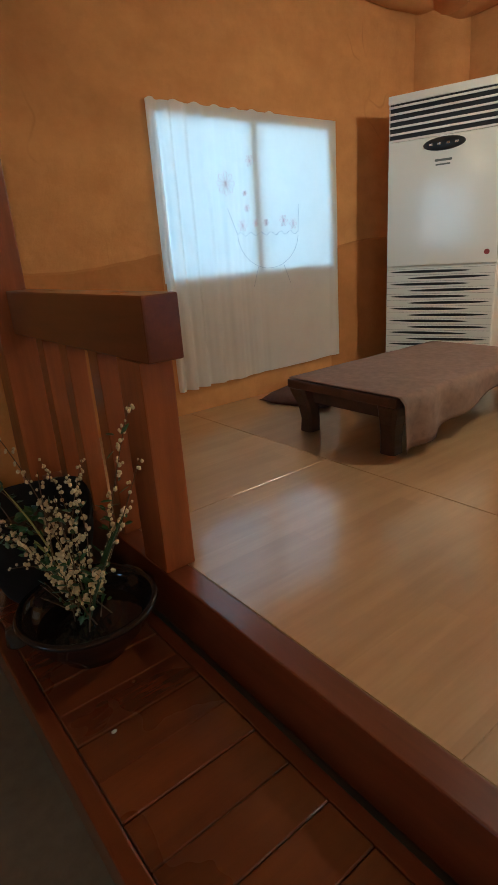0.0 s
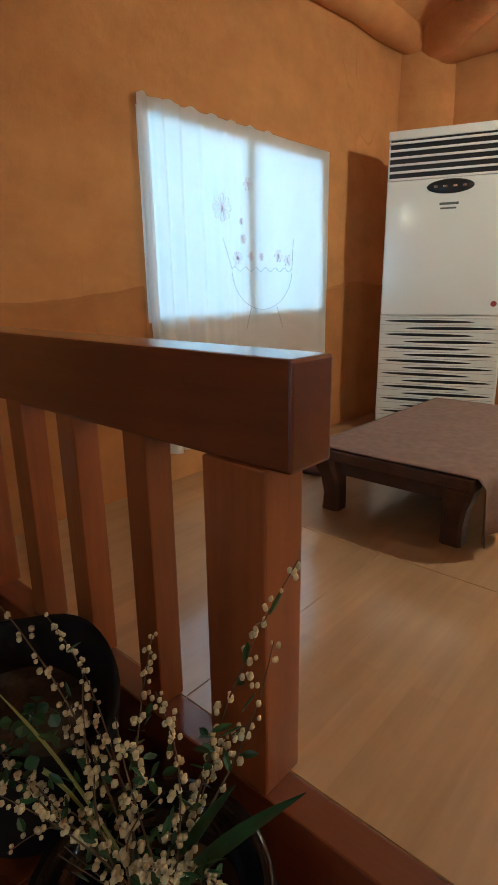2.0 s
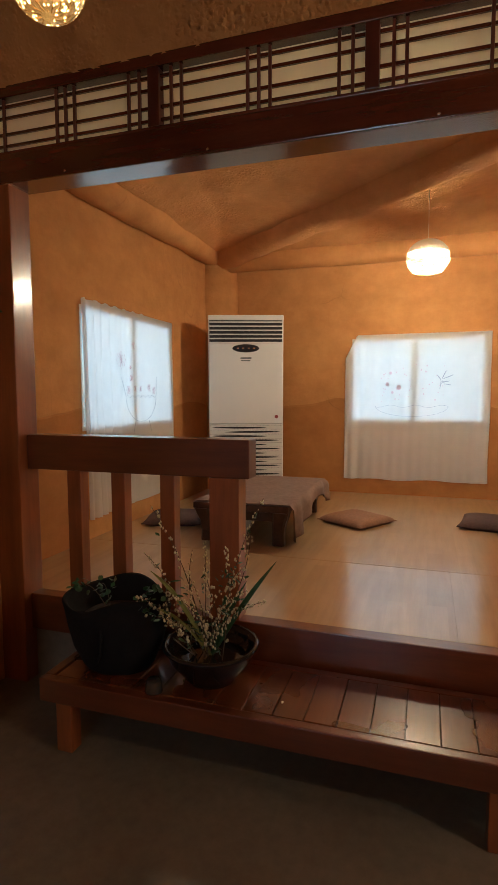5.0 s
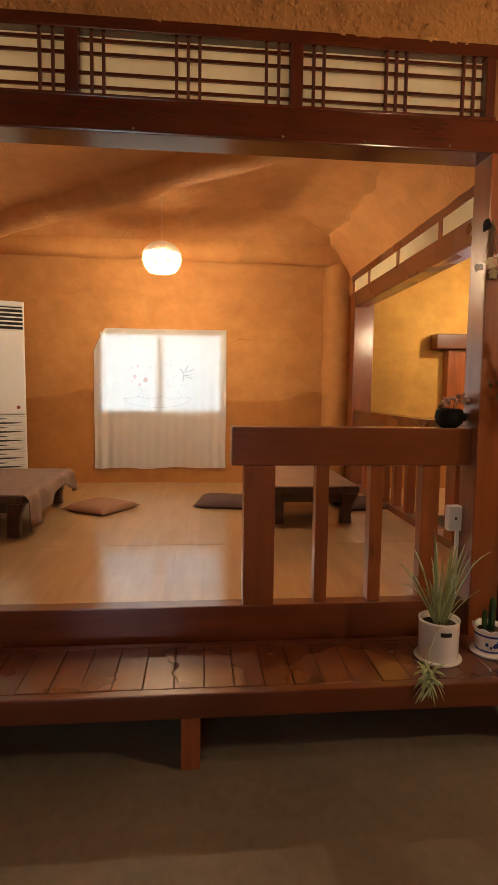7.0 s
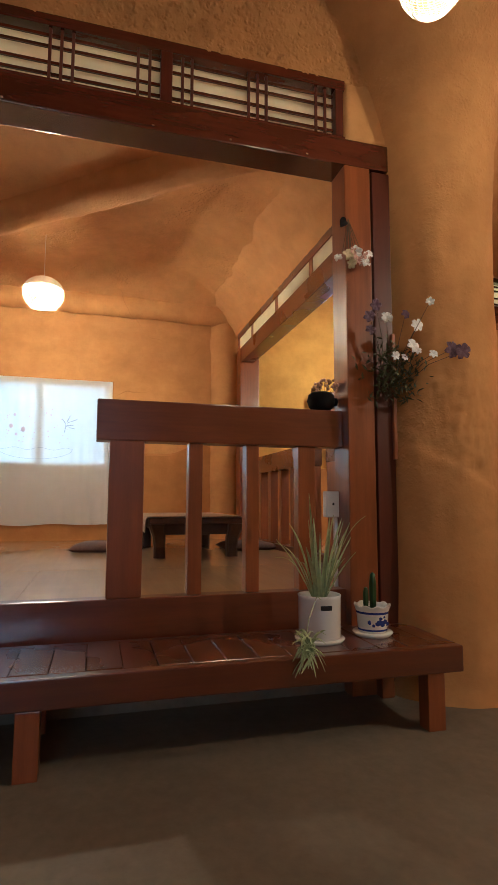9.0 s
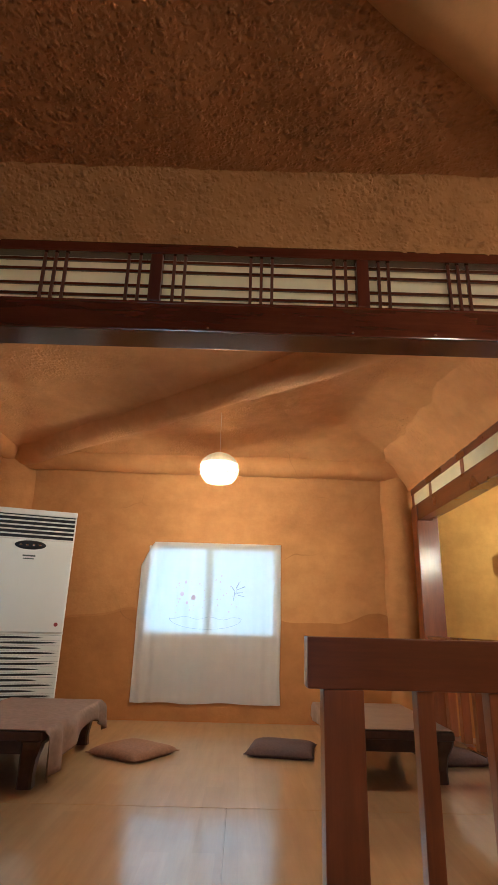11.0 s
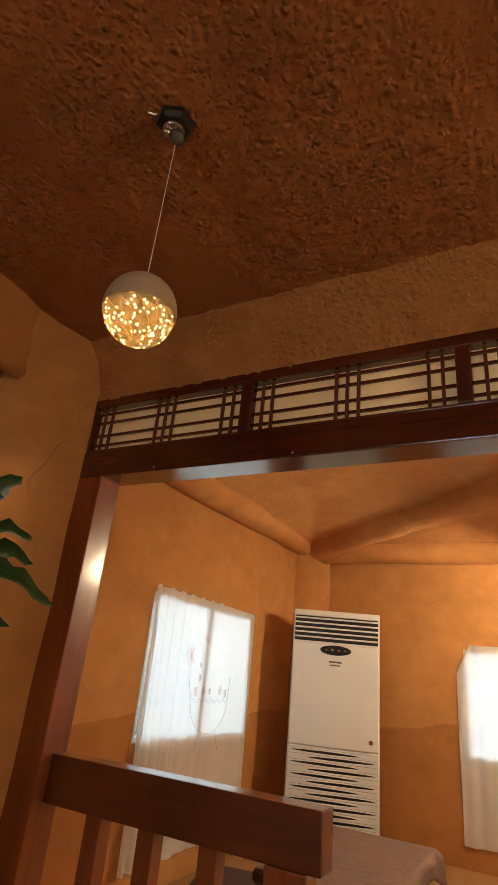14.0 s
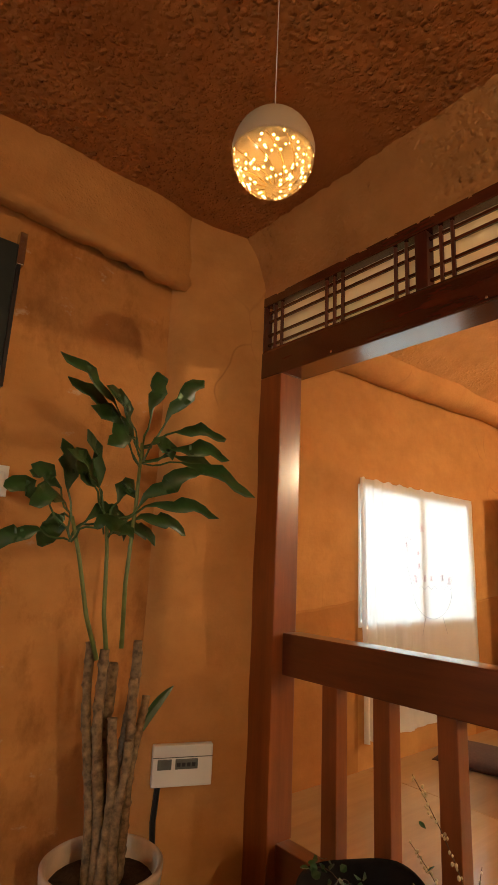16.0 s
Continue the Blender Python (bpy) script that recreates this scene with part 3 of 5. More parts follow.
for a, b in zip(rows, rows[1:]):
    for k in range(6):
        bm.faces.new((a[k], a[k + 1], b[k + 1], b[k]))
bmesh.ops.recalc_face_normals(bm, faces=bm.faces)
solid("pilaster_hall_left", bm, CLAY, "slanting clay pilaster beside the timber frame", "wall", smooth=True)

# round column with a spreading head
bm = bmesh.new()
prof = [(0.345, 0.0), (0.325, 0.06), (0.305, 0.25), (0.29, 0.7), (0.282, 1.3), (0.28, 1.9), (0.29, 2.3), (0.32, 2.6), (0.39, 2.85), (0.50, 3.02), (0.68, 3.16), (0.80, 3.24)]
fine = []
for (r0, z0), (r1, z1) in zip(prof, prof[1:]):
    m_ = max(2, int((z1 - z0) / 0.018))
    fine += [(r0 + (r1 - r0) * i / m_, z0 + (z1 - z0) * i / m_) for i in range(m_)]
fine.append(prof[-1])
rings = []
for r, z in fine:
    ring = []
    for k in range(140):
        a = 2 * math.pi * k / 140
        c, s = math.cos(a), math.sin(a)
        rr = r + 0.014 * noise.noise((c * 1.5, s * 1.5, z * 1.6)) + 0.005 * noise.noise((c * 4, s * 4, z * 5))
        edge = 0.96 + 0.17 * s + 0.015 * noise.noise((s * 6, z, 2))
        if z < edge:
            rr += 0.014 * min(1.0, (edge - z) / 0.03)
        elif r < 0.34:
            rough = max(0.12, 1 - (z - edge) / 0.75) * min(1.0, max(0.25, 0.6 + 1.6 * noise.noise((c * 1.5, s * 1.5, z * 2))))
            rr += rough * (0.022 * abs(noise.noise((c * 6, s * 6, z * 20))) + 0.011 * noise.noise((c * 13, s * 13, z * 42)) - 0.004)
        ring.append(bm.verts.new((0.05 + rr * c, -1.58 + rr * s, z)))
    rings.append(ring)
for a, b in zip(rings, rings[1:]):
    for k in range(140):
        bm.faces.new((a[k], a[(k + 1) % 140], b[(k + 1) % 140], b[k]))
solid("column", bm, CLAY_COLUMN, "thick round clay-plastered column with spreading head", "column", smooth=True)
solid("beam_hall", log((0.0, -1.62, 3.27), (-2.84, 2.66, 3.30), 0.17, seed=12, rows=60), CLAY_CEILING, "plastered hip beam across the hall ceiling", "beam", smooth=True)
solid("wall_side_upper", box(0.10, BACK, -1.50, -1.37, 2.60, 3.24), CLAY, "clay wall over the side lattice", "wall")
bm = bmesh.new()
rows = []
for i in range(71):
    x = 0.0 + (BACK + 0.02) * i / 70
    col = []
    for k in range(10):
        f = k / 9
        col.append(bm.verts.new((x, -1.365 + 0.32 * f ** 1.3 + 0.02 * noise.noise((x * 5, f * 3, 2)) + 0.012 * abs(noise.noise((x * 16, f * 9, 3))), 2.592 + 0.355 * f)))
    rows.append(col)
for a, b in zip(rows, rows[1:]):
    for k in range(9):
        bm.faces.new((a[k], b[k], b[k + 1], a[k + 1]))
solid("plaster_band_side", bm, CLAY_CEILING, "rough clay cove over the side lattice", "wall", smooth=True)
solid("wall_side_room", box(BACK - 0.02, BACK + 0.01, -2.70, -1.36, FLOOR, 3.2), CLAY_YELLOW, "yellow clay wall of the side room", "wall")

# ---- timber front of the raised room ----
frame_front = thing("timber_frame", "dark red varnished timber post-and-lintel frame round the raised room", "frame", kind="structure", at=(-0.05, 2.46, 0))
part("post", box(-0.05, 0.09, 2.365, 2.58, 0.0, 2.44, 0.006), PINE_Z, frame_front)
part("post", box(-0.05, 0.10, -1.185, -1.05, 0.0, 2.44, 0.006), PINE_Z, frame_front)
part("post_cover", box(-0.055, 0.08, -1.285, -1.192, 0.0, 2.425, 0.005), RED_Z, frame_front)
part("lintel", box(-0.05, 0.105, -1.285, 2.58, 2.440, 2.573, 0.006), RED_Y, frame_front)
part("threshold", box(-0.002, 0.075, -1.05, 2.365, 0.265, FLOOR + 0.002, 0.005), PINE_Y, frame_front)
for y in (-0.491, -0.146, 0.46, 1.358, 2.05, -0.86):
    part("peg", lathe([(0.006, 0), (0.006, 0.004), (0.003, 0.006), (0, 0.0065)], (0, 0, 0), 10), CHROME, frame_front).matrix_local = Matrix.Translation(Vector((-0.049, y, 2.457)) - ORIGIN[frame_front]) @ pose(0, 0, 0, 0, -90, 0) @ Matrix.Translation(ORIGIN[frame_front])

lattice = thing("lattice_transom", "dark red timber lattice transom backed with white paper", "transom", kind="structure", at=(-0.03, 2.5, 2.565))
LZ0, LZ1 = 2.574, 2.861
part("top_frame", box(-0.05, 0.03, -1.06, 2.54, 2.823, LZ1 + 0.012, 0.004), RED_Y, lattice)
part("bottom_frame", box(-0.045, 0.03, -1.06, 2.54, LZ0, LZ0 + 0.012, 0.002), RED_Y, lattice)
EDGES = [2.515, 1.605, 0.70, -0.20, -1.03]
for y in EDGES:
    w = 0.026 if y not in (2.515, -1.03) else 0.02
    part("mullion", box(-0.048, 0.03, y - w, y + w, LZ0 + 0.012, 2.823, 0.003), RED_Z, lattice)
bar_h = mesh_of("bar", box(-0.006, 0.006, -0.4275, 0.4275, -0.0065, 0.0065, 0.0015, segs=1), RED_Y)
bar_v = mesh_of("bar", box(-0.007, 0.007, -0.0065, 0.0065, -0.1175, 0.1175, 0.0015, segs=1), RED_Z)
for y1, y0 in zip(EDGES, EDGES[1:]):
    a, b = y0 + 0.026, y1 - 0.026
    span = b - a
    for f in (0.13, 0.35, 0.66, 0.87):
        ob = new("bar", bar_h)
        ob.parent = lattice
        ob.location = Vector((-0.026, (a + b) / 2, LZ0 + 0.012 + f * 0.237)) - Vector(lattice.location)
        ob.scale = (1, span / 0.855, 1)
    for f in (0.055, 0.115, 0.435, 0.49, 0.545, 0.885, 0.94):
        ob = new("bar", bar_v)
        ob.parent = lattice
        ob.location = Vector((-0.0295, a + f * span, 2.7045)) - Vector(lattice.location)
    part("paper", box(0.0, 0.003, a - 0.01, b + 0.01, LZ0 + 0.01, 2.826), PAPER, lattice, "white mulberry paper backing")


def railing(name, label, y_end, y_wall, post_y, uprights):
    ob = thing(name, label, "railing", "low railings of the raised room", at=(0.05, post_y, FLOOR))
    lo, hi = min(y_end, y_wall), max(y_end, y_wall)
    part("top_rail", box(0.006, 0.112, lo, hi, 1.085, 1.257, 0.006), PINE_Y, ob)
    part("post", box(0.0, 0.10, post_y - 0.07, post_y + 0.07, FLOOR + 0.002, 1.085, 0.005), PINE_Z, ob)
    for y, w in uprights:
        part("baluster", box(0.02, 0.085, y - w, y + w, FLOOR + 0.002, 1.085, 0.004), PINE_Z, ob)
    return ob


railing("railing", "varnished pine railing with thick top rail beside the flowers", 1.20, 2.364, 1.315, [(1.602, 0.036), (1.86, 0.036), (2.105, 0.038)])
railing("railing", "varnished pine railing with thick top rail beside the column", 0.048, -1.049, -0.077, [(-0.366, 0.030), (-0.619, 0.030), (-0.875, 0.042)])

# ---- bench step along the front ----
bench = thing("bench_step", "long varnished plank bench used as a step along the platform", "bench", at=(-0.24, 0.3, 0))
B0, B1 = -1.31, 1.955
part("front_rail", box(-0.458, -0.415, B0, B1, 0.205, SILL + 0.001, 0.006), PINE_Y, bench)
part("back_rail", box(-0.075, -0.035, B0, B1, 0.205, SILL - 0.001, 0.004), PINE_Y, bench)
part("end_rail", box(-0.413, -0.077, B0, B0 + 0.04, 0.205, SILL, 0.004), PINE_X, bench)
part("end_rail", box(-0.413, -0.077, B1 - 0.04, B1, 0.205, SILL, 0.004), PINE_X, bench)
for y in (-1.195, 0.22, 1.845):
    part("leg", box(-0.45, -0.385, y - 0.036, y + 0.036, 0.0, 0.205, 0.004), PINE_Z, bench)
    part("leg", box(-0.10, -0.04, y - 0.03, y + 0.03, 0.0, 0.205, 0.004), PINE_Z, bench)

# ---- side opening to the next room ----
frame_side = thing("side_frame", "varnished timber frame with paper transom between the two rooms", "frame", kind="structure", at=(3.0, -1.38, FLOOR))
part("post", box(3.03, 3.19, -1.55, -1.35, FLOOR, 2.40, 0.006), PINE_Z, frame_side)
part("lintel", box(0.10, 3.19, -1.50, -1.36, 2.265, 2.42, 0.006), PINE_X, frame_side)
part("top_frame", box(0.10, 3.19, -1.49, -1.36, 2.535, 2.60, 0.004), PINE_X, frame_side)
for x in (0.56, 1.145, 1.91, 2.64, 3.14):
    part("divider", box(x - 0.03, x + 0.03, -1.48, -1.362, 2.42, 2.535, 0.003), PINE_Z, frame_side)
part("paper", box(0.10, 3.19, -1.372, -1.367, 2.42, 2.535), PAPER, frame_side, "white paper strip")
part("sill", box(0.12, 3.19, -1.48, -1.37, FLOOR - 0.002, FLOOR + 0.05, 0.004), PINE_X, frame_side)
side_rail = thing("railing", "varnished pine railing between the two rooms", "railing", "low railings of the raised room", at=(2.0, -1.38, FLOOR + 0.05))
part("top_rail", box(1.25, 3.03, -1.48, -1.37, 1.085, 1.235, 0.006), PINE_X, side_rail)
part("post", box(1.27, 1.38, -1.48, -1.37, FLOOR + 0.05, 1.085, 0.005), PINE_Z, side_rail)
for x in (1.63, 1.905, 2.18, 2.455, 2.73):
    part("baluster", box(x - 0.034, x + 0.034, -1.455, -1.39, FLOOR + 0.05, 1.085, 0.004), PINE_Z, side_rail)
near_rail = thing("railing", "short varnished pine railing between the two rooms beside the column", "railing", "low railings of the raised room", at=(0.5, -1.42, FLOOR + 0.05))
part("top_rail", box(0.10, 0.94, -1.48, -1.37, 1.085, 1.235, 0.006), PINE_X, near_rail)
part("post", box(0.79, 0.92, -1.48, -1.37, FLOOR + 0.05, 1.085, 0.005), PINE_Z, near_rail)
part("baluster", box(0.44, 0.50, -1.455, -1.39, FLOOR + 0.05, 1.085, 0.004), PINE_Z, near_rail)
side_post = thing("wooden_post", "varnished timber post with bracket beside the far window", "post", kind="structure", at=(3.30, -2.5, FLOOR))
part("post", box(3.24, 3.36, -2.70, -2.44, FLOOR, 1.88, 0.006), PINE_Z, side_post)
part("bracket", box(3.18, 3.355, -2.75, -2.28, 1.882, 2.04, 0.012), PINE_Y, side_post)
solid("partition_side_room", box(2.95, 3.10, -2.70, -1.5, FLOOR, FLOOR + 0.72), CLAY_LOW, "low orange clay partition in the side room", "wall")

# frame of the room beyond the column
far_bay = thing("timber_frame", "red varnished timber frame of the next raised room", "frame", kind="structure", at=(FX, -3.7, 0))
for y in (-2.10, -3.74):
    part("post", box(FX - 0.07, FX + 0.09, y - 0.085, y + 0.085, 0.0, 2.44, 0.008), PINE_Z, far_bay)
part("lintel", box(FX - 0.07, FX + 0.09, -4.98, -2.0, 2.44, 2.60, 0.006), RED_Y, far_bay)
part("top_frame", box(FX - 0.06, FX + 0.06, -4.98, -2.0, 2.83, 2.87, 0.004), RED_Y, far_bay)
part("threshold", box(FX - 0.05, FX + 0.05, -4.98, -2.19, 0.30, FLOOR + 0.004, 0.005), PINE_Y, far_bay)
part("paper", box(FX, FX + 0.004, -4.98, -2.0, 2.60, 2.83), PAPER, far_bay, "white mulberry paper backing")
for z in (2.635, 2.69, 2.76, 2.80):
    part("bar", box(FX - 0.03, FX - 0.015, -4.98, -2.0, z - 0.007, z + 0.007), RED_Y, far_bay)
for k in range(16):
    y = -2.06 - 0.18 * k
    part("bar", box(FX - 0.032, FX - 0.016, y - 0.007, y + 0.007, 2.60, 2.83), RED_Z, far_bay)
part("mullion", box(FX - 0.05, FX + 0.03, -3.78, -3.70, 2.60, 2.83, 0.003), RED_Z, far_bay)
far_rail = thing("railing", "varnished pine railing of the next raised room", "railing", "low railings of the raised room", at=(FX, -4.4, FLOOR))
part("top_rail", box(FX - 0.06, FX + 0.05, -4.98, -3.828, 1.08, 1.246, 0.01), PINE_Y, far_rail)
for y in (-4.1, -4.4, -4.7):
    part("baluster", box(FX - 0.03, FX + 0.035, y - 0.032, y + 0.032, FLOOR + 0.006, 1.08, 0.004), PINE_Z, far_rail)
solid("wall_far_upper", box(FX - 0.02, FX + 0.12, -4.98, -1.85, 2.87, 3.24), CLAY, "clay wall over the next frame", "wall")
solid("beam_far", log((0.05, -1.6, 3.2), (FX + 0.05, -3.72, 3.10), 0.24, seed=21, rows=40), CLAY_COLUMN, "thick plastered beam between the column and the next frame", "beam", smooth=True)
far_bench = thing("wooden_deck", "wide varnished plank deck before the next raised room", "deck", at=(1.0, -3.4, 0))
for k in range(11):
    part("plank", box(0.36 + 0.124 * k, 0.481 + 0.124 * k, -4.95, -2.03, 0.262, 0.30, 0.003, segs=1), PINE_Y, far_bench)
part("front_rail", box(0.315, 0.358, -4.95, -2.03, 0.215, 0.301, 0.005), PINE_Y, far_bench)
for y in (-2.5, -3.6, -4.8):
    part("leg", box(0.32, 0.39, y - 0.035, y + 0.035, 0, 0.215, 0.004), PINE_Z, far_bench)
    part("leg", box(1.60, 1.67, y - 0.035, y + 0.035, 0, 0.262, 0.004), PINE_Z, far_bench)


# ---- windows and curtains ----
def window(name, axis, face, u0, u1, z0, z1, label):
    """A white two-sash window set in the middle of the wall."""
    c = face + 0.047

    def b(ua, ub, za, zb, d0, d1, bev=0.003):
        return box(c + d0, c + d1, ua, ub, za, zb, bev) if axis == "x" else box(ua, ub, c + d0, c + d1, za, zb, bev)

    at = (c, (u0 + u1) / 2, z0) if axis == "x" else ((u0 + u1) / 2, c, z0)
    ob = thing(name, label, "window", kind="structure", at=at)
    m = (u0 + u1) / 2
    m += 0.02
    part("window_frame", b(u0, u1, z1 - 0.032, z1, -0.04, 0.04), OFF_WHITE, ob)
    part("window_frame", b(u0, u1, z0, z0 + 0.032, -0.04, 0.04), OFF_WHITE, ob)
    part("window_frame", b(u0, u0 + 0.032, z0 + 0.032, z1 - 0.032, -0.04, 0.04), OFF_WHITE, ob)
    part("window_frame", b(u1 - 0.032, u1, z0 + 0.032, z1 - 0.032, -0.04, 0.04), OFF_WHITE, ob)
    part("sash_stile", b(m - 0.028, m + 0.028, z0 + 0.032, z1 - 0.032, -0.03, 0.03), OFF_WHITE, ob)
    for a, e in ((u0 + 0.032, m - 0.028), (m + 0.028, u1 - 0.032)):
        p = part("pane", b(a, e, z0 + 0.032, z1 - 0.032, -0.003, 0.003, 0), GLASS, ob)
        p.visible_shadow = False
    return ob


window("window_1", "y", LEFT, *W1, "white two-sash sliding window behind a curtain")
window("window_2", "x", BACK, *W2, "white two-sash sliding window behind a curtain")
window("window_3", "x", BACK, *W3, "white window of the side room")
# The last window is out of view, added to let fill into the hall.
window("added_hall_window", "x", -5.55, 0.7, 1.7, 1.0, 2.3, "unseen white window added at the back of the hall for fill light")


def curtain(name, axis, face, u0, u1, z0, z1, folds, label, lean=0.0, corner=False):
    ob = thing(name, label, "curtain", at=((face, (u0 + u1) / 2, z1) if axis == "x" else ((u0 + u1) / 2, face, z1)))
    bm = bmesh.new()
    nu, nz = 160, 90
    grid = []
    for j in range(nz + 1):
        fz = j / nz
        row = []
        for i in range(nu + 1):
            f = i / nu
            drop = 1 - fz
            u = u0 + (u1 - u0) * f + lean * (f - 0.5) * drop
            u += 0.012 * noise.noise((fz * 3, f * 2, u0)) * drop
            depth = folds(f) * (0.35 + 0.65 * drop) + 0.010 * noise.noise((f * 5, fz * 2.2, 3))
            z = z0 + (z1 - z0) * fz + 0.022 * noise.noise((f * 4, 2, u0)) * max(0.0, 1 - 3 * fz) + (0.011 * max(0.0, math.sin(f * 66)) if j == nz and axis == "y" and f < 0.62 else 0)
            d = face - 0.012 - depth
            f = 1 - f
            if corner and f < 0.085 and fz > 0.84:
                d -= 0.05 * ((fz - 0.84) / 0.16) * (1 - f / 0.085)
                z -= 0.16 * max(0, (fz - 0.84) / 0.16 - f / 0.085) * (z1 - z0) * 0.45
                u -= 0.07 * max(0, (fz - 0.84) / 0.16 - f / 0.085)
            row.append(bm.verts.new((d, u, z) if axis == "x" else (u, d, z)))
        grid.append(row)
    for a, b in zip(grid, grid[1:]):
        for k in range(nu):
            bm.faces.new((a[k], a[k + 1], b[k + 1], b[k]))
    part("cloth", bm, CURTAIN, ob, smooth=True)
    return ob


def strokes(ob, lines, mat, axis, face, label, r=0.0011):
    bm = bmesh.new()
    for line in lines:
        pts = [(face, u, z) if axis == "x" else (u, face, z) for u, z in line]
        tube(pts, r, segs=5, bm=bm)
    return part("embroidery", bm, mat, ob, label)


def arc(u, z, ru, rz, a0, a1, n=18):
    return [(u + ru * math.cos(radians(a0 + (a1 - a0) * i / n)), z + rz * math.sin(radians(a0 + (a1 - a0) * i / n))) for i in range(n + 1)]


def flower(u, z, r, petals=6):
    out = []
    for k in range(petals):
        a = 2 * math.pi * k / petals
        out.append([(u, z), (u + r * math.cos(a - 0.25), z + r * math.sin(a - 0.25)), (u + 1.15 * r * math.cos(a), z + 1.15 * r * math.sin(a)), (u + r * math.cos(a + 0.25), z + r * math.sin(a + 0.25)), (u, z)])
    return out


def folds_left(f):
    w = max(0.0, 1 - f * 1.75)
    return 0.026 * w * (1 + math.sin(f * 78 + 3 * math.sin(f * 9))) + 0.007 * w * math.sin(f * 190 + 4 * math.sin(f * 13)) + 0.006 * (1 + math.sin(f * 23)) + 0.012 * (f > 0.93) * math.sin((f - 0.93) * 45) + 0.009


def folds_back(f):
    e = max(0.0, 1 - min(f, 1 - f) * 5)
    return 0.014 * e * (1 + math.sin(f * 75)) + 0.005 * (1 + math.sin(f * 26 + 2 * math.sin(f * 7))) + 0.002 * math.sin(f * 90) + 0.004


cur1 = curtain("curtain", "y", LEFT, 0.92, 2.295, 0.60, 2.09, folds_left, "sheer white cotton curtain with embroidered flower bowl, backlit")
cx, cz = 1.66, 1.44
bowl_lines = [arc(cx, cz, 0.24, 0.20, 185, 355, 22), [(cx - 0.24 + 0.48 * i / 24, cz + 0.012 * math.sin(i * 1.6)) for i in range(25)], [(cx - 0.10, cz - 0.19), (cx - 0.14, cz - 0.30)], [(cx + 0.11, cz - 0.19), (cx + 0.16, cz - 0.30)], [(cx - 0.24, cz), (cx - 0.30, cz + 0.14)], [(cx + 0.24, cz), (cx + 0.25, cz + 0.16)]]
strokes(cur1, bowl_lines, THREAD_GREY, "y", LEFT - 0.053, "grey stitched bowl")
for petals in (flower(cx - 0.30, cz + 0.27, 0.055, 8), flower(cx - 0.12, cz + 0.39, 0.028), flower(cx - 0.20, cz + 0.05, 0.03), flower(cx - 0.10, cz + 0.06, 0.022), flower(cx - 0.02, cz + 0.06, 0.018), flower(cx + 0.12, cz + 0.07, 0.03), flower(cx + 0.20, cz + 0.05, 0.028), flower(cx - 0.16, cz + 0.14, 0.02), flower(cx - 0.17, cz + 0.22, 0.014)):
    strokes(cur1, petals, THREAD_PINK, "y", LEFT - 0.054, "pink stitched flower")
cur2 = curtain("curtain", "x", BACK, -0.09, 1.265, 0.60, 2.04, folds_back, "sheer white cotton curtain with stitched bowl and sprig, backlit", 0.0, True)
strokes(cur2, [arc(0.62, 1.335, 0.34, 0.10, 180, 360, 24), [(0.28 + 0.68 * i / 20, 1.335 + 0.012 * math.sin(i * 0.9)) for i in range(21)]] + [[(0.36, 1.52), (0.33, 1.60), (0.24, 1.64)], [(0.345, 1.56), (0.27, 1.58)], [(0.34, 1.60), (0.30, 1.68)], [(0.35, 1.58), (0.39, 1.64)]], THREAD_GREY, "x", BACK - 0.047, "grey stitched bowl and sprig", 0.0013)
strokes(cur2, [[(0.36, 1.50), (0.35, 1.58)], [(0.33, 1.60), (0.25, 1.63)], [(0.345, 1.57), (0.28, 1.575)], [(0.34, 1.61), (0.31, 1.67)], [(0.35, 1.59), (0.385, 1.635)], [(0.32, 1.55), (0.26, 1.54)]], THREAD_GREY, "x", BACK - 0.049, "dark stitched sprig leaves", 0.0028)
rnd = random.Random(5)
bm = bmesh.new()
for k in range(46):
    u, z = rnd.uniform(0.30, 0.92), rnd.uniform(1.38, 1.74)
    ball((BACK - 0.047, u, z), rnd.choice((0.0045, 0.006, 0.008)), bm, 1, (0.4, 1, 1))
for u, z, r in ((0.74, 1.52, 0.022), (0.85, 1.55, 0.018), (0.82, 1.66, 0.013), (0.80, 1.47, 0.012)):
    ball((BACK - 0.047, u, z), r, bm, 2, (0.15, 1, 1.2))
tagged(part("embroidery", bm, THREAD_PINK, cur2), "pinkish stitched dots and fruit", kind="stuff")


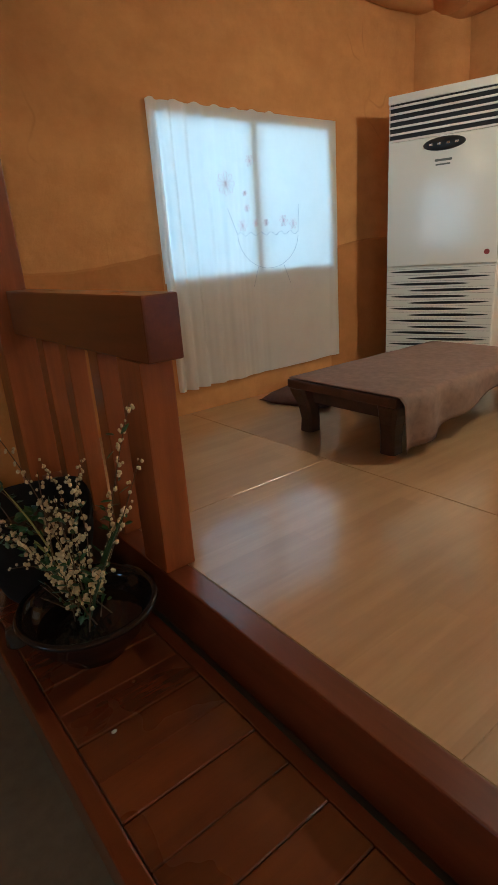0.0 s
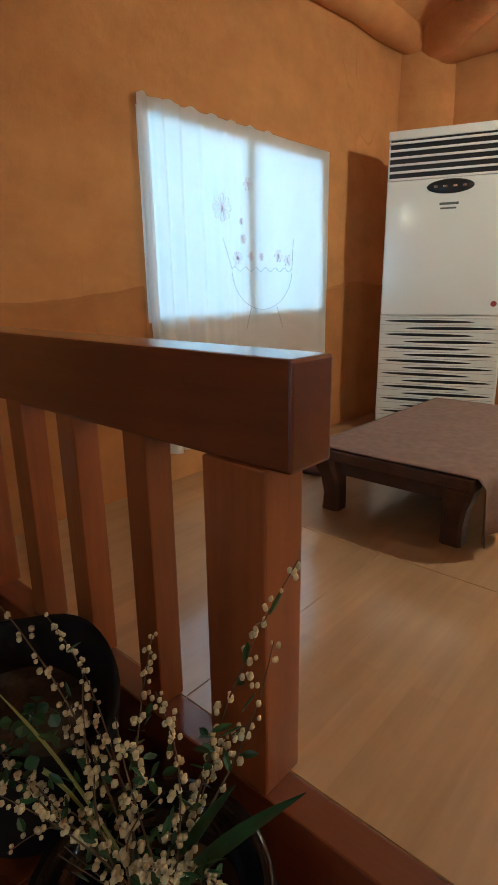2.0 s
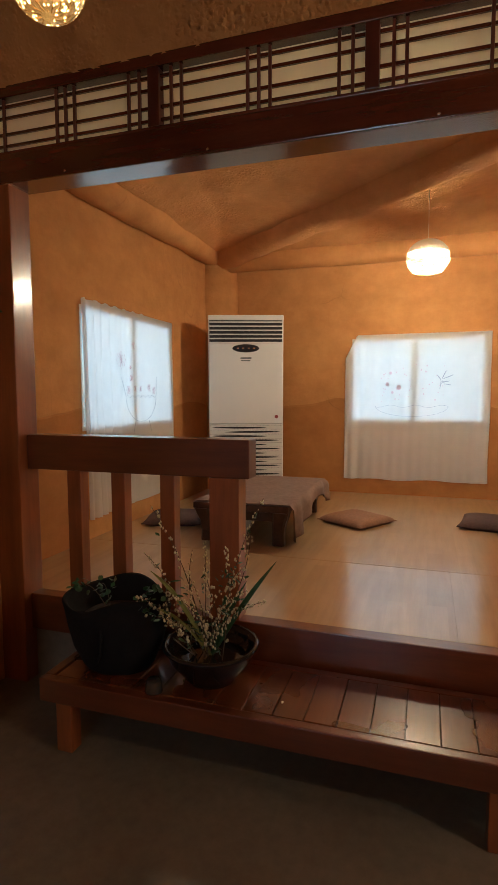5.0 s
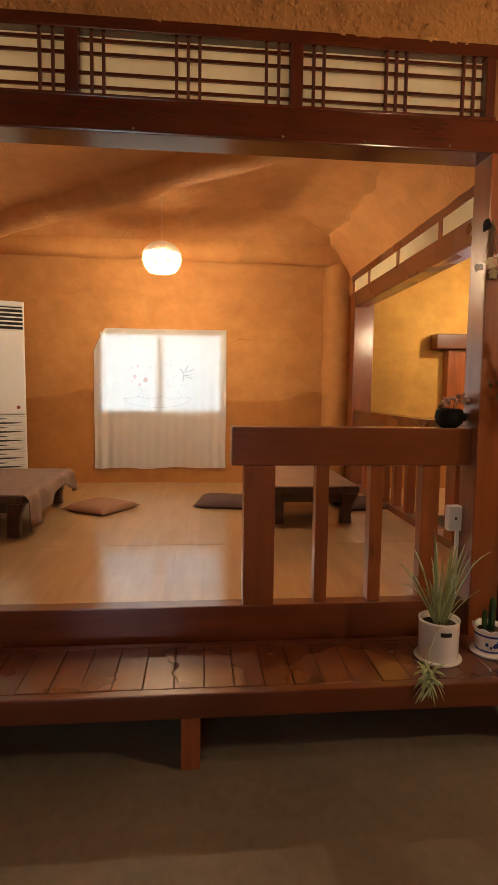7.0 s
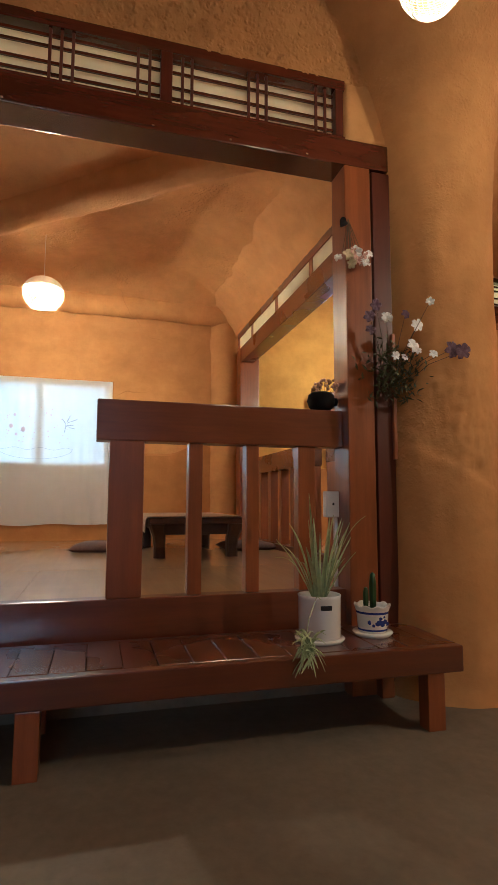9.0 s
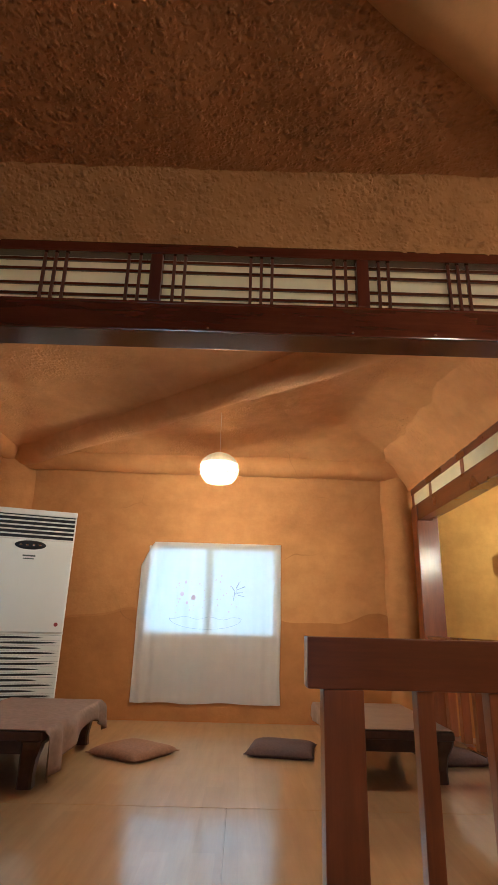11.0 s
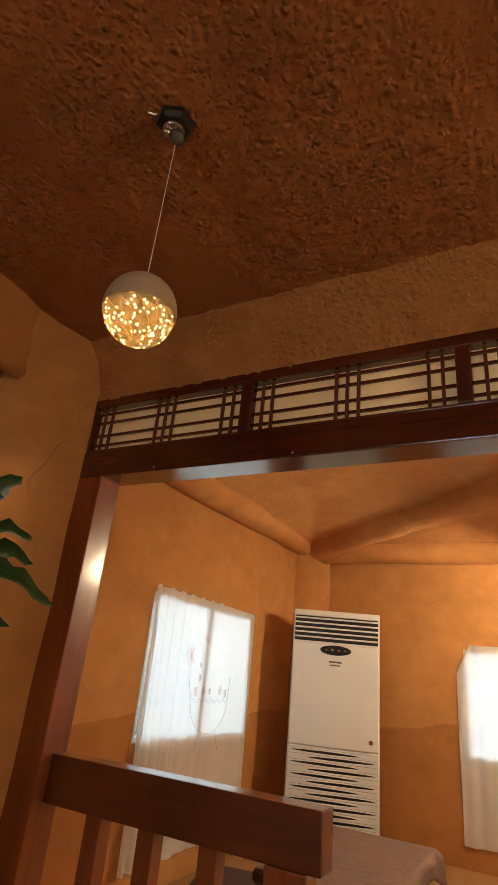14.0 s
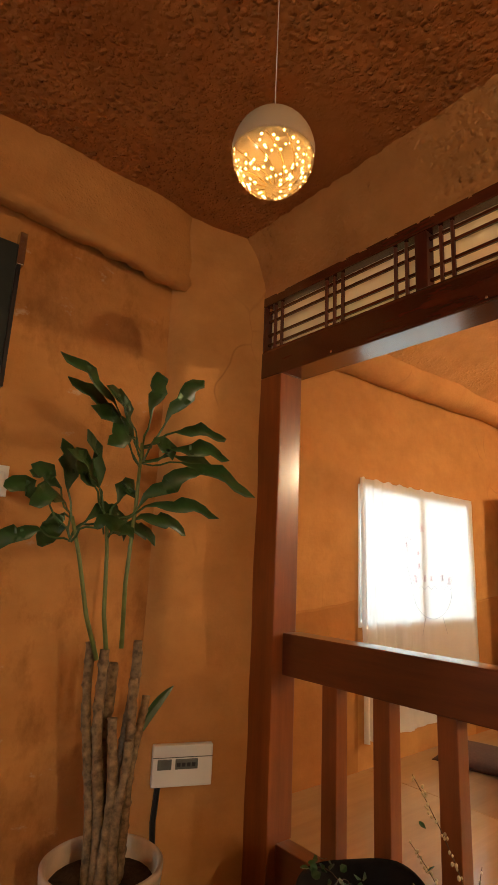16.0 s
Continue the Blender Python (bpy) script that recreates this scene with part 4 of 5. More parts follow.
# ---- floor-standing air conditioner ----
def air_conditioner():
    p0, p1 = Vector((2.470, 2.396, 0)), Vector((2.700, 1.742, 0))
    mid = (p0 + p1) / 2
    w = (p1 - p0).length
    ang = math.degrees(math.atan2((p0 - p1).y, (p0 - p1).x)) - 90
    ob = thing("air_conditioner", "tall glossy white floor-standing air conditioner in the room's corner", "air conditioner", at=(mid.x, mid.y, FLOOR), turn=ang, local=True)
    h, d = 1.728, 0.36
    a, b = -w / 2, w / 2  # local y; local x runs into the body
    part("body", box(0.012, d, a, b, 0.0, h, 0.012), OFF_WHITE, ob)
    part("base", box(0.0, d + 0.01, a - 0.004, b + 0.004, 0.0, 0.05, 0.006), OFF_WHITE, ob)
    part("top_trim", box(-0.004, 0.06, a, b, h - 0.045, h + 0.002, 0.008), OFF_WHITE, ob)
    g = part("outlet_grille", box(0.004, 0.03, a + 0.012, b - 0.012, h - 0.25, h - 0.03, 0.002), BLACK_PLASTIC, ob)
    for k in range(6):
        z = h - 0.062 - 0.037 * k
        s = part("slat", box(-0.004, 0.02, a + 0.006, b - 0.006, z - 0.006, z + 0.006, 0.002), OFF_WHITE, g)
    part("front_panel", box(-0.006, 0.02, a + 0.006, b - 0.006, 0.735, h - 0.255, 0.008), WHITE_PLASTIC, ob)
    zc = h - 0.30
    disp = lathe([(0, 0.0), (0.055, 0.001), (0.068, 0.004), (0.075, 0.009), (0.075, 0.016)], segs=40)
    for v in disp.verts:
        v.co = Vector((-0.018 + v.co.z, v.co.y * 1.65, zc + v.co.x * 0.5))
    disp_ob = part("display", disp, BLACK_PLASTIC, ob, "black oval display window", smooth=True)
    for y in (-0.075, -0.026, 0.026, 0.075):
        part("button", box(-0.020, -0.0165, y - 0.010, y + 0.010, zc - 0.006, zc + 0.005, 0.0008, segs=1), CHROME, disp_ob)
    bm = box(-0.0078, -0.006, -0.05, 0.05, h - 0.395, h - 0.382)
    box(-0.0078, -0.006, -0.04, 0.045, h - 0.417, h - 0.408, bm=bm)
    part("brand_mark", bm, GREY_LCD, ob, "small grey maker's mark")
    st = lathe([(0.016, 0), (0.016, 0.0015), (0, 0.0016)], segs=24)
    for v in st.verts:
        v.co = Vector((-0.006 - v.co.z, v.co.y - b * 0 + a + 0.065, 0.80 + v.co.x))
    part("sticker", st, RED_BERRY, ob, "small round red sticker")
    part("intake_panel", box(-0.004, 0.02, a + 0.006, b - 0.006, 0.06, 0.728, 0.006), OFF_WHITE, ob)
    for k in range(8):
        z = 0.70 - 0.079 * k
        for left in (0, 1):
            bm = bmesh.new()
            up, dn = [], []
            for i in range(15):
                f = i / 14
                half = 0.0082 * math.sin(math.pi * f) ** 0.55 + 0.0005
                y = (a + 0.03 + f * (w * 0.74)) if left else (b - 0.03 - f * (w * 0.74))
                zz = z - (0.0395 if left else 0.0) - 0.003 * f
                up.append(bm.verts.new((-0.0052, y, zz + half)))
                dn.append(bm.verts.new((-0.0052, y, zz - half)))
            for i in range(14):
                bm.faces.new((up[i], up[i + 1], dn[i + 1], dn[i]))
            r = bmesh.ops.extrude_face_region(bm, geom=bm.faces[:])
            bmesh.ops.translate(bm, verts=[v for v in r["geom"] if isinstance(v, bmesh.types.BMVert)], vec=(0.004, 0, 0))
            bmesh.ops.recalc_face_normals(bm, faces=bm.faces)
            part("louvre_slot", bm, BLACK_PLASTIC, ob)
            part("seam", box(-0.0046, -0.003, a + 0.012, b - 0.012, zz + 0.0185, zz + 0.0198), GREY_LCD, ob)
    return ob


air_conditioner()


# ---- low tables and cushions ----
def low_table(label, x0, x1, y0, y1, top, drape_side, group="low tables"):
    ob = thing("low_table", label, "table", group, at=((x0 + x1) / 2, (y0 + y1) / 2, FLOOR))
    part("tabletop", box(x0, x1, y0, y1, top - 0.045, top, 0.008), DARK_TABLE, ob)
    part("apron", box(x0 + 0.07, x0 + 0.095, y0 + 0.07, y1 - 0.07, top - 0.12, top - 0.045, 0.004), DARK_TABLE, ob)
    part("apron", box(x1 - 0.095, x1 - 0.07, y0 + 0.07, y1 - 0.07, top - 0.12, top - 0.045, 0.004), DARK_TABLE, ob)
    part("apron", box(x0 + 0.095, x1 - 0.095, y0 + 0.07, y0 + 0.095, top - 0.11, top - 0.045, 0.004), DARK_TABLE, ob)
    part("apron", box(x0 + 0.095, x1 - 0.095, y1 - 0.095, y1 - 0.07, top - 0.11, top - 0.045, 0.004), DARK_TABLE, ob)
    for x, sx in ((x0 + 0.09, 1), (x1 - 0.09, -1)):
        for y, sy in ((y0 + 0.09, 1), (y1 - 0.09, -1)):
            bm = bmesh.new()
            rings = []
            for f, r, off in ((1.0, 0.068, -0.035), (0.82, 0.062, -0.028), (0.62, 0.054, -0.016), (0.3, 0.048, -0.010), (0.0, 0.050, -0.012)):
                z = FLOOR + f * (top - 0.046 - FLOOR)
                rings.append([bm.verts.new((x + sx * off + r * 0.8 * c, y + sy * off + r * 0.8 * s, z)) for c, s in ((-1, -0.7), (-0.7, -1), (0.7, -1), (1, -0.7), (1, 0.7), (0.7, 1), (-0.7, 1), (-1, 0.7))])
            for a, b in zip(rings, rings[1:]):
                for k in range(8):
                    bm.faces.new((a[k], b[k], b[(k + 1) % 8], a[(k + 1) % 8]))
            bm.faces.new(rings[0])
            bm.faces.new(rings[-1][::-1])
            bmesh.ops.recalc_face_normals(bm, faces=bm.faces)
            part("leg", bm, DARK_TABLE, ob)
    return ob


def tablecloth(label, x0, x1, y0, y1, top, drop_y0, drop_y1, drop_x1, mat=None):
    """A cloth over a low table, hanging over some of its sides in shallow folds."""
    ob = thing("tablecloth", label, "tablecloth", "brown tablecloths", at=((x0 + x1) / 2, (y0 + y1) / 2, top))
    bm = bmesh.new()
    us = [x0 + (x1 - x0) * i / 60 for i in range(61)] + [x1 + drop_x1 * i / 8 for i in range(1, 9)]
    vs = [y0 - drop_y0 * (1 - i / 8) for i in range(8)] + [y0 + (y1 - y0) * i / 30 for i in range(31)] + [y1 + drop_y1 * i / 8 for i in range(1, 9) if drop_y1]
    grid = []
    for u in us:
        row = []
        for v in vs:
            z = top + 0.005 + 0.0025 * noise.noise((u * 7, v * 7, 1))
            x, y = u, v
            along = (u - x0) / (x1 - x0)
            far = 1.0 - 0.55 * min(1.0, max(0.0, along) / 0.55) + 0.35 * min(1.0, max(0.0, along - 0.75) / 0.25)
            ox, o0, o1 = max(0, u - x1), max(0, y0 - v) * far, max(0, v - y1)
            hang = max(ox, o0, o1)
            if hang > 0:
                k = min(1, hang / 0.03)
                x = min(u, x1) + (0.012 + 0.02 * hang * 4 * (0.5 + 0.5 * math.sin(v * 26))) * (1 if ox else 0) * k
                if o0:
                    y = y0 - (0.012 + (0.02 + 0.10 * hang) * (0.5 + 0.5 * math.sin(u * 19 + 2 * math.sin(u * 5)))) * k
                if o1:
                    y = y1 + (0.012 + 0.08 * hang * (0.5 + 0.5 * math.sin(u * 21))) * k
                z = top + 0.005 - hang * (0.82 + 0.30 * noise.noise((u * 2.6, 1, y0)))
            row.append(bm.verts.new((x, y, max(z, FLOOR + 0.01))))
        grid.append(row)
    for a, b in zip(grid, grid[1:]):
        for k in range(len(vs) - 1):
            bm.faces.new((a[k], b[k], b[k + 1], a[k + 1]))
    me = part("cloth", bm, mat or CLOTH, ob, smooth=True)
    sol = me.modifiers.new("thickness", "SOLIDIFY")
    sol.thickness, sol.offset = 0.003, 1
    return ob


low_table("low dark wooden floor table under a brown cloth", 1.17, 2.42, 1.315, 1.985, 0.722, "y0")
tablecloth("plain brown tablecloth hanging over one side of the low table", 1.18, 2.42, 1.305, 1.98, 0.722, 0.26, 0.0, 0.15)
low_table("low dark wooden floor table seen behind the railing", 1.47, 2.62, -0.98, -0.31, 0.722, "y1")
tablecloth("plain brown tablecloth, its gleam painted in as a paler colour, on the low table", 1.475, 2.62, -0.975, -0.30, 0.722, 0.0, 0.12, 0.1, CLOTH_GLEAM)


def cushion(label, x, y, turn, mat, size=0.44):
    bm = bmesh.new()
    n = 18
    top, bot = [], []
    for i in range(n + 1):
        ra, rb = [], []
        for j in range(n + 1):
            u, v = 2 * i / n - 1, 2 * j / n - 1
            e = (1 - u ** 4) * (1 - v ** 4)
            pin = 1 - 0.05 * (1 - u * u) * (abs(v) > 0.9) - 0.05 * (1 - v * v) * (abs(u) > 0.9)
            px, py = u * size / 2 * pin, v * size / 2 * pin
            lift = 0.045 * e ** 0.6 + 0.004 * noise.noise((px * 9 + x, py * 9, 1))
            ra.append(bm.verts.new((px, py, 0.022 + lift)))
            rb.append(bm.verts.new((px, py, 0.018 - 0.018 * min(1, e * 3))))
        top.append(ra)
        bot.append(rb)
    for i in range(n):
        for j in range(n):
            bm.faces.new((top[i][j], top[i + 1][j], top[i + 1][j + 1], top[i][j + 1]))
            bm.faces.new((bot[i][j], bot[i][j + 1], bot[i + 1][j + 1], bot[i + 1][j]))
    for i in range(n):
        for a, b in (((i, 0), (i + 1, 0)), ((i + 1, n), (i, n)), ((0, i + 1), (0, i)), ((n, i), (n, i + 1))):
            bm.faces.new((top[a[0]][a[1]], bot[a[0]][a[1]], bot[b[0]][b[1]], top[b[0]][b[1]]))
    bmesh.ops.recalc_face_normals(bm, faces=bm.faces)
    ob = new("floor_cushion", mesh_of("floor_cushion", bm, mat, True))
    ob.matrix_world = pose(x, y, FLOOR, 0, 0, turn)
    return tagged(ob, label, "cushion", "floor cushions")


cushion("flat square tan-brown floor cushion on the vinyl floor", 2.07, 0.98, -33, CUSHION_TAN)
cushion("flat square dark brown floor cushion on the vinyl floor", 2.25, -0.03, -10, CUSHION_DARK, 0.47)
cushion("flat square dark brown floor cushion beside the low table", 1.70, 2.37, 15, CUSHION_DARK, 0.46)
cushion("flat square dark brown floor cushion behind the second table", 2.12, -1.17, 8, CUSHION_DARK, 0.40)


# ---- pendant lamps ----
def pendant(label, at, r, ceiling, squat=1.0, cut=-0.55, sparks=False, glow=None, dense=0.0030):
    ob = thing("pendant_lamp", label, "lamp", "pendant lamps", at=(at[0], at[1], ceiling))
    prof = []
    a0 = math.asin(cut)
    for i in range(25):
        a = a0 + (math.pi / 2 - a0) * i / 24
        prof.append((max(0.0, r * math.cos(a)), r * squat * math.sin(a)))
    inner = [(max(0.0, q - 0.003), z - 0.002) for q, z in prof[::-1]]
    if sparks:
        part("shade", lathe(prof + inner[1:], at, 48), PALE_SHADE, ob, "pale frosted upper half of the globe", smooth=True)
        low = [(max(0.0, r * math.cos(a0 - (a0 + math.pi / 2) * i / 14)), r * squat * math.sin(a0 - (a0 + math.pi / 2) * i / 14)) for i in range(15)]
        clear = part("globe", lathe(low + [(max(0.0, q - 0.002), z + 0.002) for q, z in low[::-1]][1:], at, 48), GLASS, ob, "clear lower half of the globe", smooth=True)
        clear.visible_shadow = False
    else:
        rings = bmesh.new()
        for i in range(30):
            a = a0 + (math.pi / 2 - a0) * i / 30
            q, z = r * math.cos(a), r * squat * math.sin(a)
            thick = 0.0028 if i == 0 else 0.0010 if i < 14 else dense
            tube([(at[0] + q * math.cos(t), at[1] + q * math.sin(t), at[2] + z) for t in [2 * math.pi * k / 28 for k in range(29)]], thick, segs=4, bm=rings)
        for k in range(36):
            t = 2 * math.pi * k / 36
            tube([(at[0] + q * math.cos(t + 0.5 * i / 12), at[1] + q * math.sin(t + 0.5 * i / 12), at[2] + z) for i, (q, z) in enumerate(prof[::2])], 0.0009, segs=4, bm=rings)
        tagged(part("shade", rings, SHADE, ob), "round white shade of woven strands", kind="stuff")
    part("cord", tube([(at[0], at[1], at[2] + r * squat * 0.96), (at[0], at[1], ceiling)], 0.0013), OFF_WHITE, ob, "thin pale cord")
    part("socket", lathe([(0.014, 0), (0.016, 0.03), (0.012, 0.05), (0.0, 0.052)], (at[0], at[1], at[2] + 0.008), 16), OFF_WHITE, ob)
    part("inner_cord", tube([(at[0], at[1], at[2] + 0.058), (at[0], at[1], at[2] + r * squat * 0.965)], 0.0013), OFF_WHITE, ob)
    if sparks:
        rnd = random.Random(3)
        bm = bmesh.new()
        for k in range(130):
            a, e, q = rnd.uniform(0, 6.28), rnd.uniform(-0.98, -0.12), r * rnd.uniform(0.45, 0.90)
            ball((at[0] + q * math.cos(a) * math.sqrt(1 - e * e), at[1] + q * math.sin(a) * math.sqrt(1 - e * e), at[2] + q * squat * e), rnd.uniform(0.0015, 0.0029), bm)
        tagged(part("fairy_light", bm, SPARK, ob), "tiny warm fairy lights", kind="stuff")
        wires = bmesh.new()
        for k in range(12):
            a = k * 0.52
            tube([(at[0] + 0.8 * r * math.cos(a + i * 0.25) * math.cos(i * 0.28), at[1] + 0.8 * r * math.sin(a + i * 0.25) * math.cos(i * 0.28), at[2] - 0.85 * r * math.sin(i * 0.28)) for i in range(6)], 0.0012, segs=4, bm=wires)
        part("wire", wires, plain("copper_wire", (0.5, 0.3, 0.1), 0.35, 1.0), ob)
    else:
        part("bulb", ball((at[0], at[1], at[2] - 0.025), 0.03, None, 2, (1, 1, 1.2)), glow or BULB, ob, "lit warm bulb", smooth=True)
    return ob


pendant("pale round shade full of tiny golden fairy lights", LAMP1, 0.097, 3.17, 1.05, -0.12, True)
pendant("squat white woven shade with lit bulb over the floor tables", LAMP2, 0.156, 3.125, 0.86, -0.72, False, BULB_ROOM, 0.0056)
pendant("round white woven shade with lit bulb in the hall, one seen, two added", LAMP3, 0.10, 3.19, 1.1, -0.80)
# Two extra pendants out of view, added as fill for the hall.
for at, glow_ in zip(ADDED_HALL_LAMPS, (BULB_ADDED_HALL, BULB_ADDED_BACK)):
    pendant("round white woven shade with lit bulb in the hall, one seen, two added", at, 0.10, 3.24, 1.1, -0.80, False, glow_)
# Unseen pendant, added to brighten the side room's yellow wall.
pendant("unseen woven-shade lamp added to light the side room", (2.2, -2.9, 2.40), 0.10, 3.24, 1.1, -0.80, False, BULB_ROOM)
MX, MY = -1.03, 1.386
mount = thing("ceiling_spotlight", "small dark metal ceiling light with glass bulb", "lamp", at=(MX, MY, 3.17))
part("base", lathe([(0.0, 0.01), (0.062, 0.01), (0.06, -0.006), (0.048, -0.02), (0.03, -0.024), (0.0, -0.024)], (MX, MY, 3.17), 6), BLACK_PLASTIC, mount)
part("collar", lathe([(0.034, -0.02), (0.036, -0.034), (0.030, -0.04), (0.0, -0.04)], (MX, MY, 3.17), 24), CHROME, mount, "worn metal collar", smooth=True)
part("bulb", ball((MX + 0.012, MY - 0.012, 3.115), 0.021, None, 2), GREY_LCD, mount, "unlit glass bulb", smooth=True)
part("bulb", ball((MX - 0.016, MY + 0.012, 3.12), 0.017, None, 2), CHROME, mount, "unlit glass bulb", smooth=True)
part("screw", tube([(MX - 0.05, MY + 0.03, 3.165), (MX - 0.078, MY + 0.045, 3.15)], 0.006, 0.004, 8), CHROME, mount)


# ---- plants and pots on the bench ----
def blossom_spray(bm_twig, bm_bloss, base, tip, n, rnd, droop=0.05):
    base, tip = Vector(base), Vector(tip)
    bend = Vector((rnd.uniform(-1, 1), rnd.uniform(-1, 1), 0)) * 0.03
    pts = []
    for i in range(9):
        f = i / 8
        p = base.lerp(tip, f) + bend * math.sin(math.pi * f)
        p.z += droop * math.sin(math.pi * f)
        pts.append(p)
    tube(pts, 0.0022, 0.0008, 5, bm_twig)
    for k in range(n):
        f = 0.12 + 0.88 * (k + rnd.random()) / n
        i = min(7, int(f * 8))
        p = pts[i].lerp(pts[i + 1], f * 8 - i)
        s = (1.25 - 0.8 * f)
        o = Vector((rnd.gauss(0, 1), rnd.gauss(0, 1), rnd.gauss(0, 0.7))) * 0.0075 * s
        for q in range(rnd.choice((1, 2, 3))):
            oo = o + Vector((rnd.gauss(0, 1), rnd.gauss(0, 1), rnd.gauss(0, 1))) * 0.004
            ball(p + oo, rnd.uniform(0.0034, 0.0064) * (0.6 + 0.5 * s), bm_bloss, 1, (1, 0.85, 1.25))


BX, BY = -0.235, 1.285
bowl = thing("flower_bowl", "wide black glazed bowl standing on the bench", "bowl", at=(BX, BY, SILL))
part("body", lathe([(0.0, 0.0), (0.095, 0.0), (0.10, 0.012), (0.135, 0.05), (0.165, 0.09), (0.18, 0.125), (0.192, 0.137), (0.197, 0.146), (0.192, 0.154), (0.178, 0.152), (0.168, 0.13), (0.14, 0.085), (0.0, 0.08)], (BX, BY, SILL), 56, 0.01), BLACK_GLAZE, bowl, smooth=True)
part("soil", lathe([(0.0, 0.095), (0.09, 0.096), (0.146, 0.092), (0.146, 0.08), (0, 0.08)], (BX, BY, SILL), 30, 0.03), BLACK_GLAZE, bowl, "dark water in the bowl")
rnd = random.Random(11)
spray = thing("flower_spray", "sprays of tiny cream blossoms on thin twigs in the black bowl", "flowers", at=(BX, BY, SILL + 0.10))
tips = [(-0.38, 1.47, 1.03), (-0.11, 1.10, 1.03), (-0.33, 1.10, 0.72), (-0.36, 1.55, 0.66), (-0.16, 1.34, 0.84), (-0.27, 1.05, 0.66), (-0.20, 1.60, 0.78), (-0.25, 1.22, 0.86), (-0.40, 1.38, 0.70), (-0.12, 1.18, 0.74), (-0.38, 1.62, 0.60)]
for tip in tips:
    bt, bb = bmesh.new(), bmesh.new()
    base = (BX + rnd.uniform(-0.06, 0.06), BY + rnd.uniform(-0.06, 0.06), SILL + 0.09)
    blossom_spray(bt, bb, base, tip, 25, rnd)
    mid_tip = Vector(base).lerp(Vector(tip), 0.65) + Vector((rnd.uniform(-0.09, 0.09), rnd.uniform(-0.09, 0.09), rnd.uniform(0.02, 0.12)))
    blossom_spray(bt, bb, Vector(base).lerp(Vector(tip), 0.3), mid_tip, 9, rnd, 0.02)
    twig = part("twig", bt, TWIG, spray)
    tagged(part("blossoms", bb, BLOSSOM, twig, smooth=True), "tiny cream blossoms", kind="stuff")
    lf = bmesh.new()
    for k in range(16):
        f = rnd.uniform(0.05, 0.85)
        p = Vector(base).lerp(Vector(tip), f) + Vector((rnd.gauss(0, 0.012), rnd.gauss(0, 0.012), 0.045 * math.sin(math.pi * f)))
        d = Vector((rnd.gauss(-0.2, 1), rnd.gauss(0, 1), rnd.gauss(0.5, 0.6))).normalized() * rnd.uniform(0.018, 0.036)
        blade([p, p + d * 0.4, p + d * 0.75, p + d], [0.001, 0.0055, 0.0045, 0.0008], (rnd.gauss(0, 1), rnd.gauss(0, 1), 1), 0.0005, lf)
    tagged(part("leaves", lf, LEAF, twig), "small narrow green leaves", kind="stuff")


def strap_leaf(bm, base, tip, w, sag, bm_up=(0, 0, 1)):
    base, tip = Vector(base), Vector(tip)
    pts, ws = [], []
    for i in range(10):
        f = i / 9
        p = base.lerp(tip, f)
        p.z += sag * math.sin(math.pi * f)
        pts.append(p)
        ws.append(w * (0.55 + 0.45 * math.sin(math.pi * min(1, f * 1.2) * 0.7)) * (1 - f ** 4) + 0.0006)
    return blade(pts, ws, bm_up, bm=bm)


aloe = thing("strap_leaf_plant", "long green strap leaves growing from the black bowl", "plant", at=(BX, BY, SILL + 0.09))
for tip, w, sag, mat in (((-0.20, 1.02, 0.80), 0.011, 0.02, LEAF), ((-0.34, 1.50, 0.76), 0.012, 0.05, LEAF_YELLOW), ((-0.33, 1.62, 0.55), 0.007, 0.10, LEAF_YELLOW), ((-0.18, 1.15, 0.70), 0.010, 0.02, LEAF)):
    part("leaf", strap_leaf(None, (BX, BY, SILL + 0.09), tip, w, sag, (-1, 0.2, 0.2)), mat, aloe)
bm = bmesh.new()
for k in range(7):
    a = rnd.uniform(0, 6.28)
    tube([(BX - 0.02, BY + 0.06, SILL + 0.09), (BX - 0.05 + 0.05 * math.cos(a), BY + 0.09 + 0.05 * math.sin(a), SILL + 0.15 + rnd.uniform(0, 0.05))], 0.0016, 0.001, 6, bm)
part("short_stem", bm, TWIG, aloe, "short dark stems")

PX, PY = -0.235, 1.71
jar = thing("planter", "large dark earthen planter jar with uneven rim on the bench", "planter", at=(PX, PY, SILL))
bm = lathe([(0.0, 0.0), (0.12, 0.0), (0.135, 0.02), (0.165, 0.10), (0.185, 0.19), (0.192, 0.26), (0.196, 0.292), (0.190, 0.300), (0.178, 0.29), (0.165, 0.22), (0.0, 0.20)], (PX, PY, SILL), 64, 0.05, 1.17, 3)
for v in bm.verts:
    if v.co.z > SILL + 0.20:
        a = math.atan2(v.co.y - PY, v.co.x - PX)
        v.co.z += (0.030 * math.sin(2 * a + 0.6) + 0.016 * math.sin(3 * a + 2)) * (v.co.z - SILL - 0.20) / 0.10
        v.co.y += 0.03 * max(0.0, math.sin(a)) ** 3 * (v.co.z - SILL - 0.20) / 0.10
part("body", bm, BLACK_CLAY, jar, smooth=True)
part("handle", tube([(PX - 0.172, PY - 0.02, SILL + 0.24), (PX - 0.19, PY - 0.035, SILL + 0.18), (PX - 0.175, PY - 0.02, SILL + 0.12), (PX - 0.155, PY + 0.01, SILL + 0.07)], 0.007, 0.006, 8), BLACK_CLAY, jar, "ridge like a strap handle")
part("soil", lathe([(0.0, 0.225), (0.10, 0.226), (0.150, 0.22), (0.150, 0.205), (0.0, 0.205)], (PX, PY, SILL), 24, 0.03), SOIL, jar)
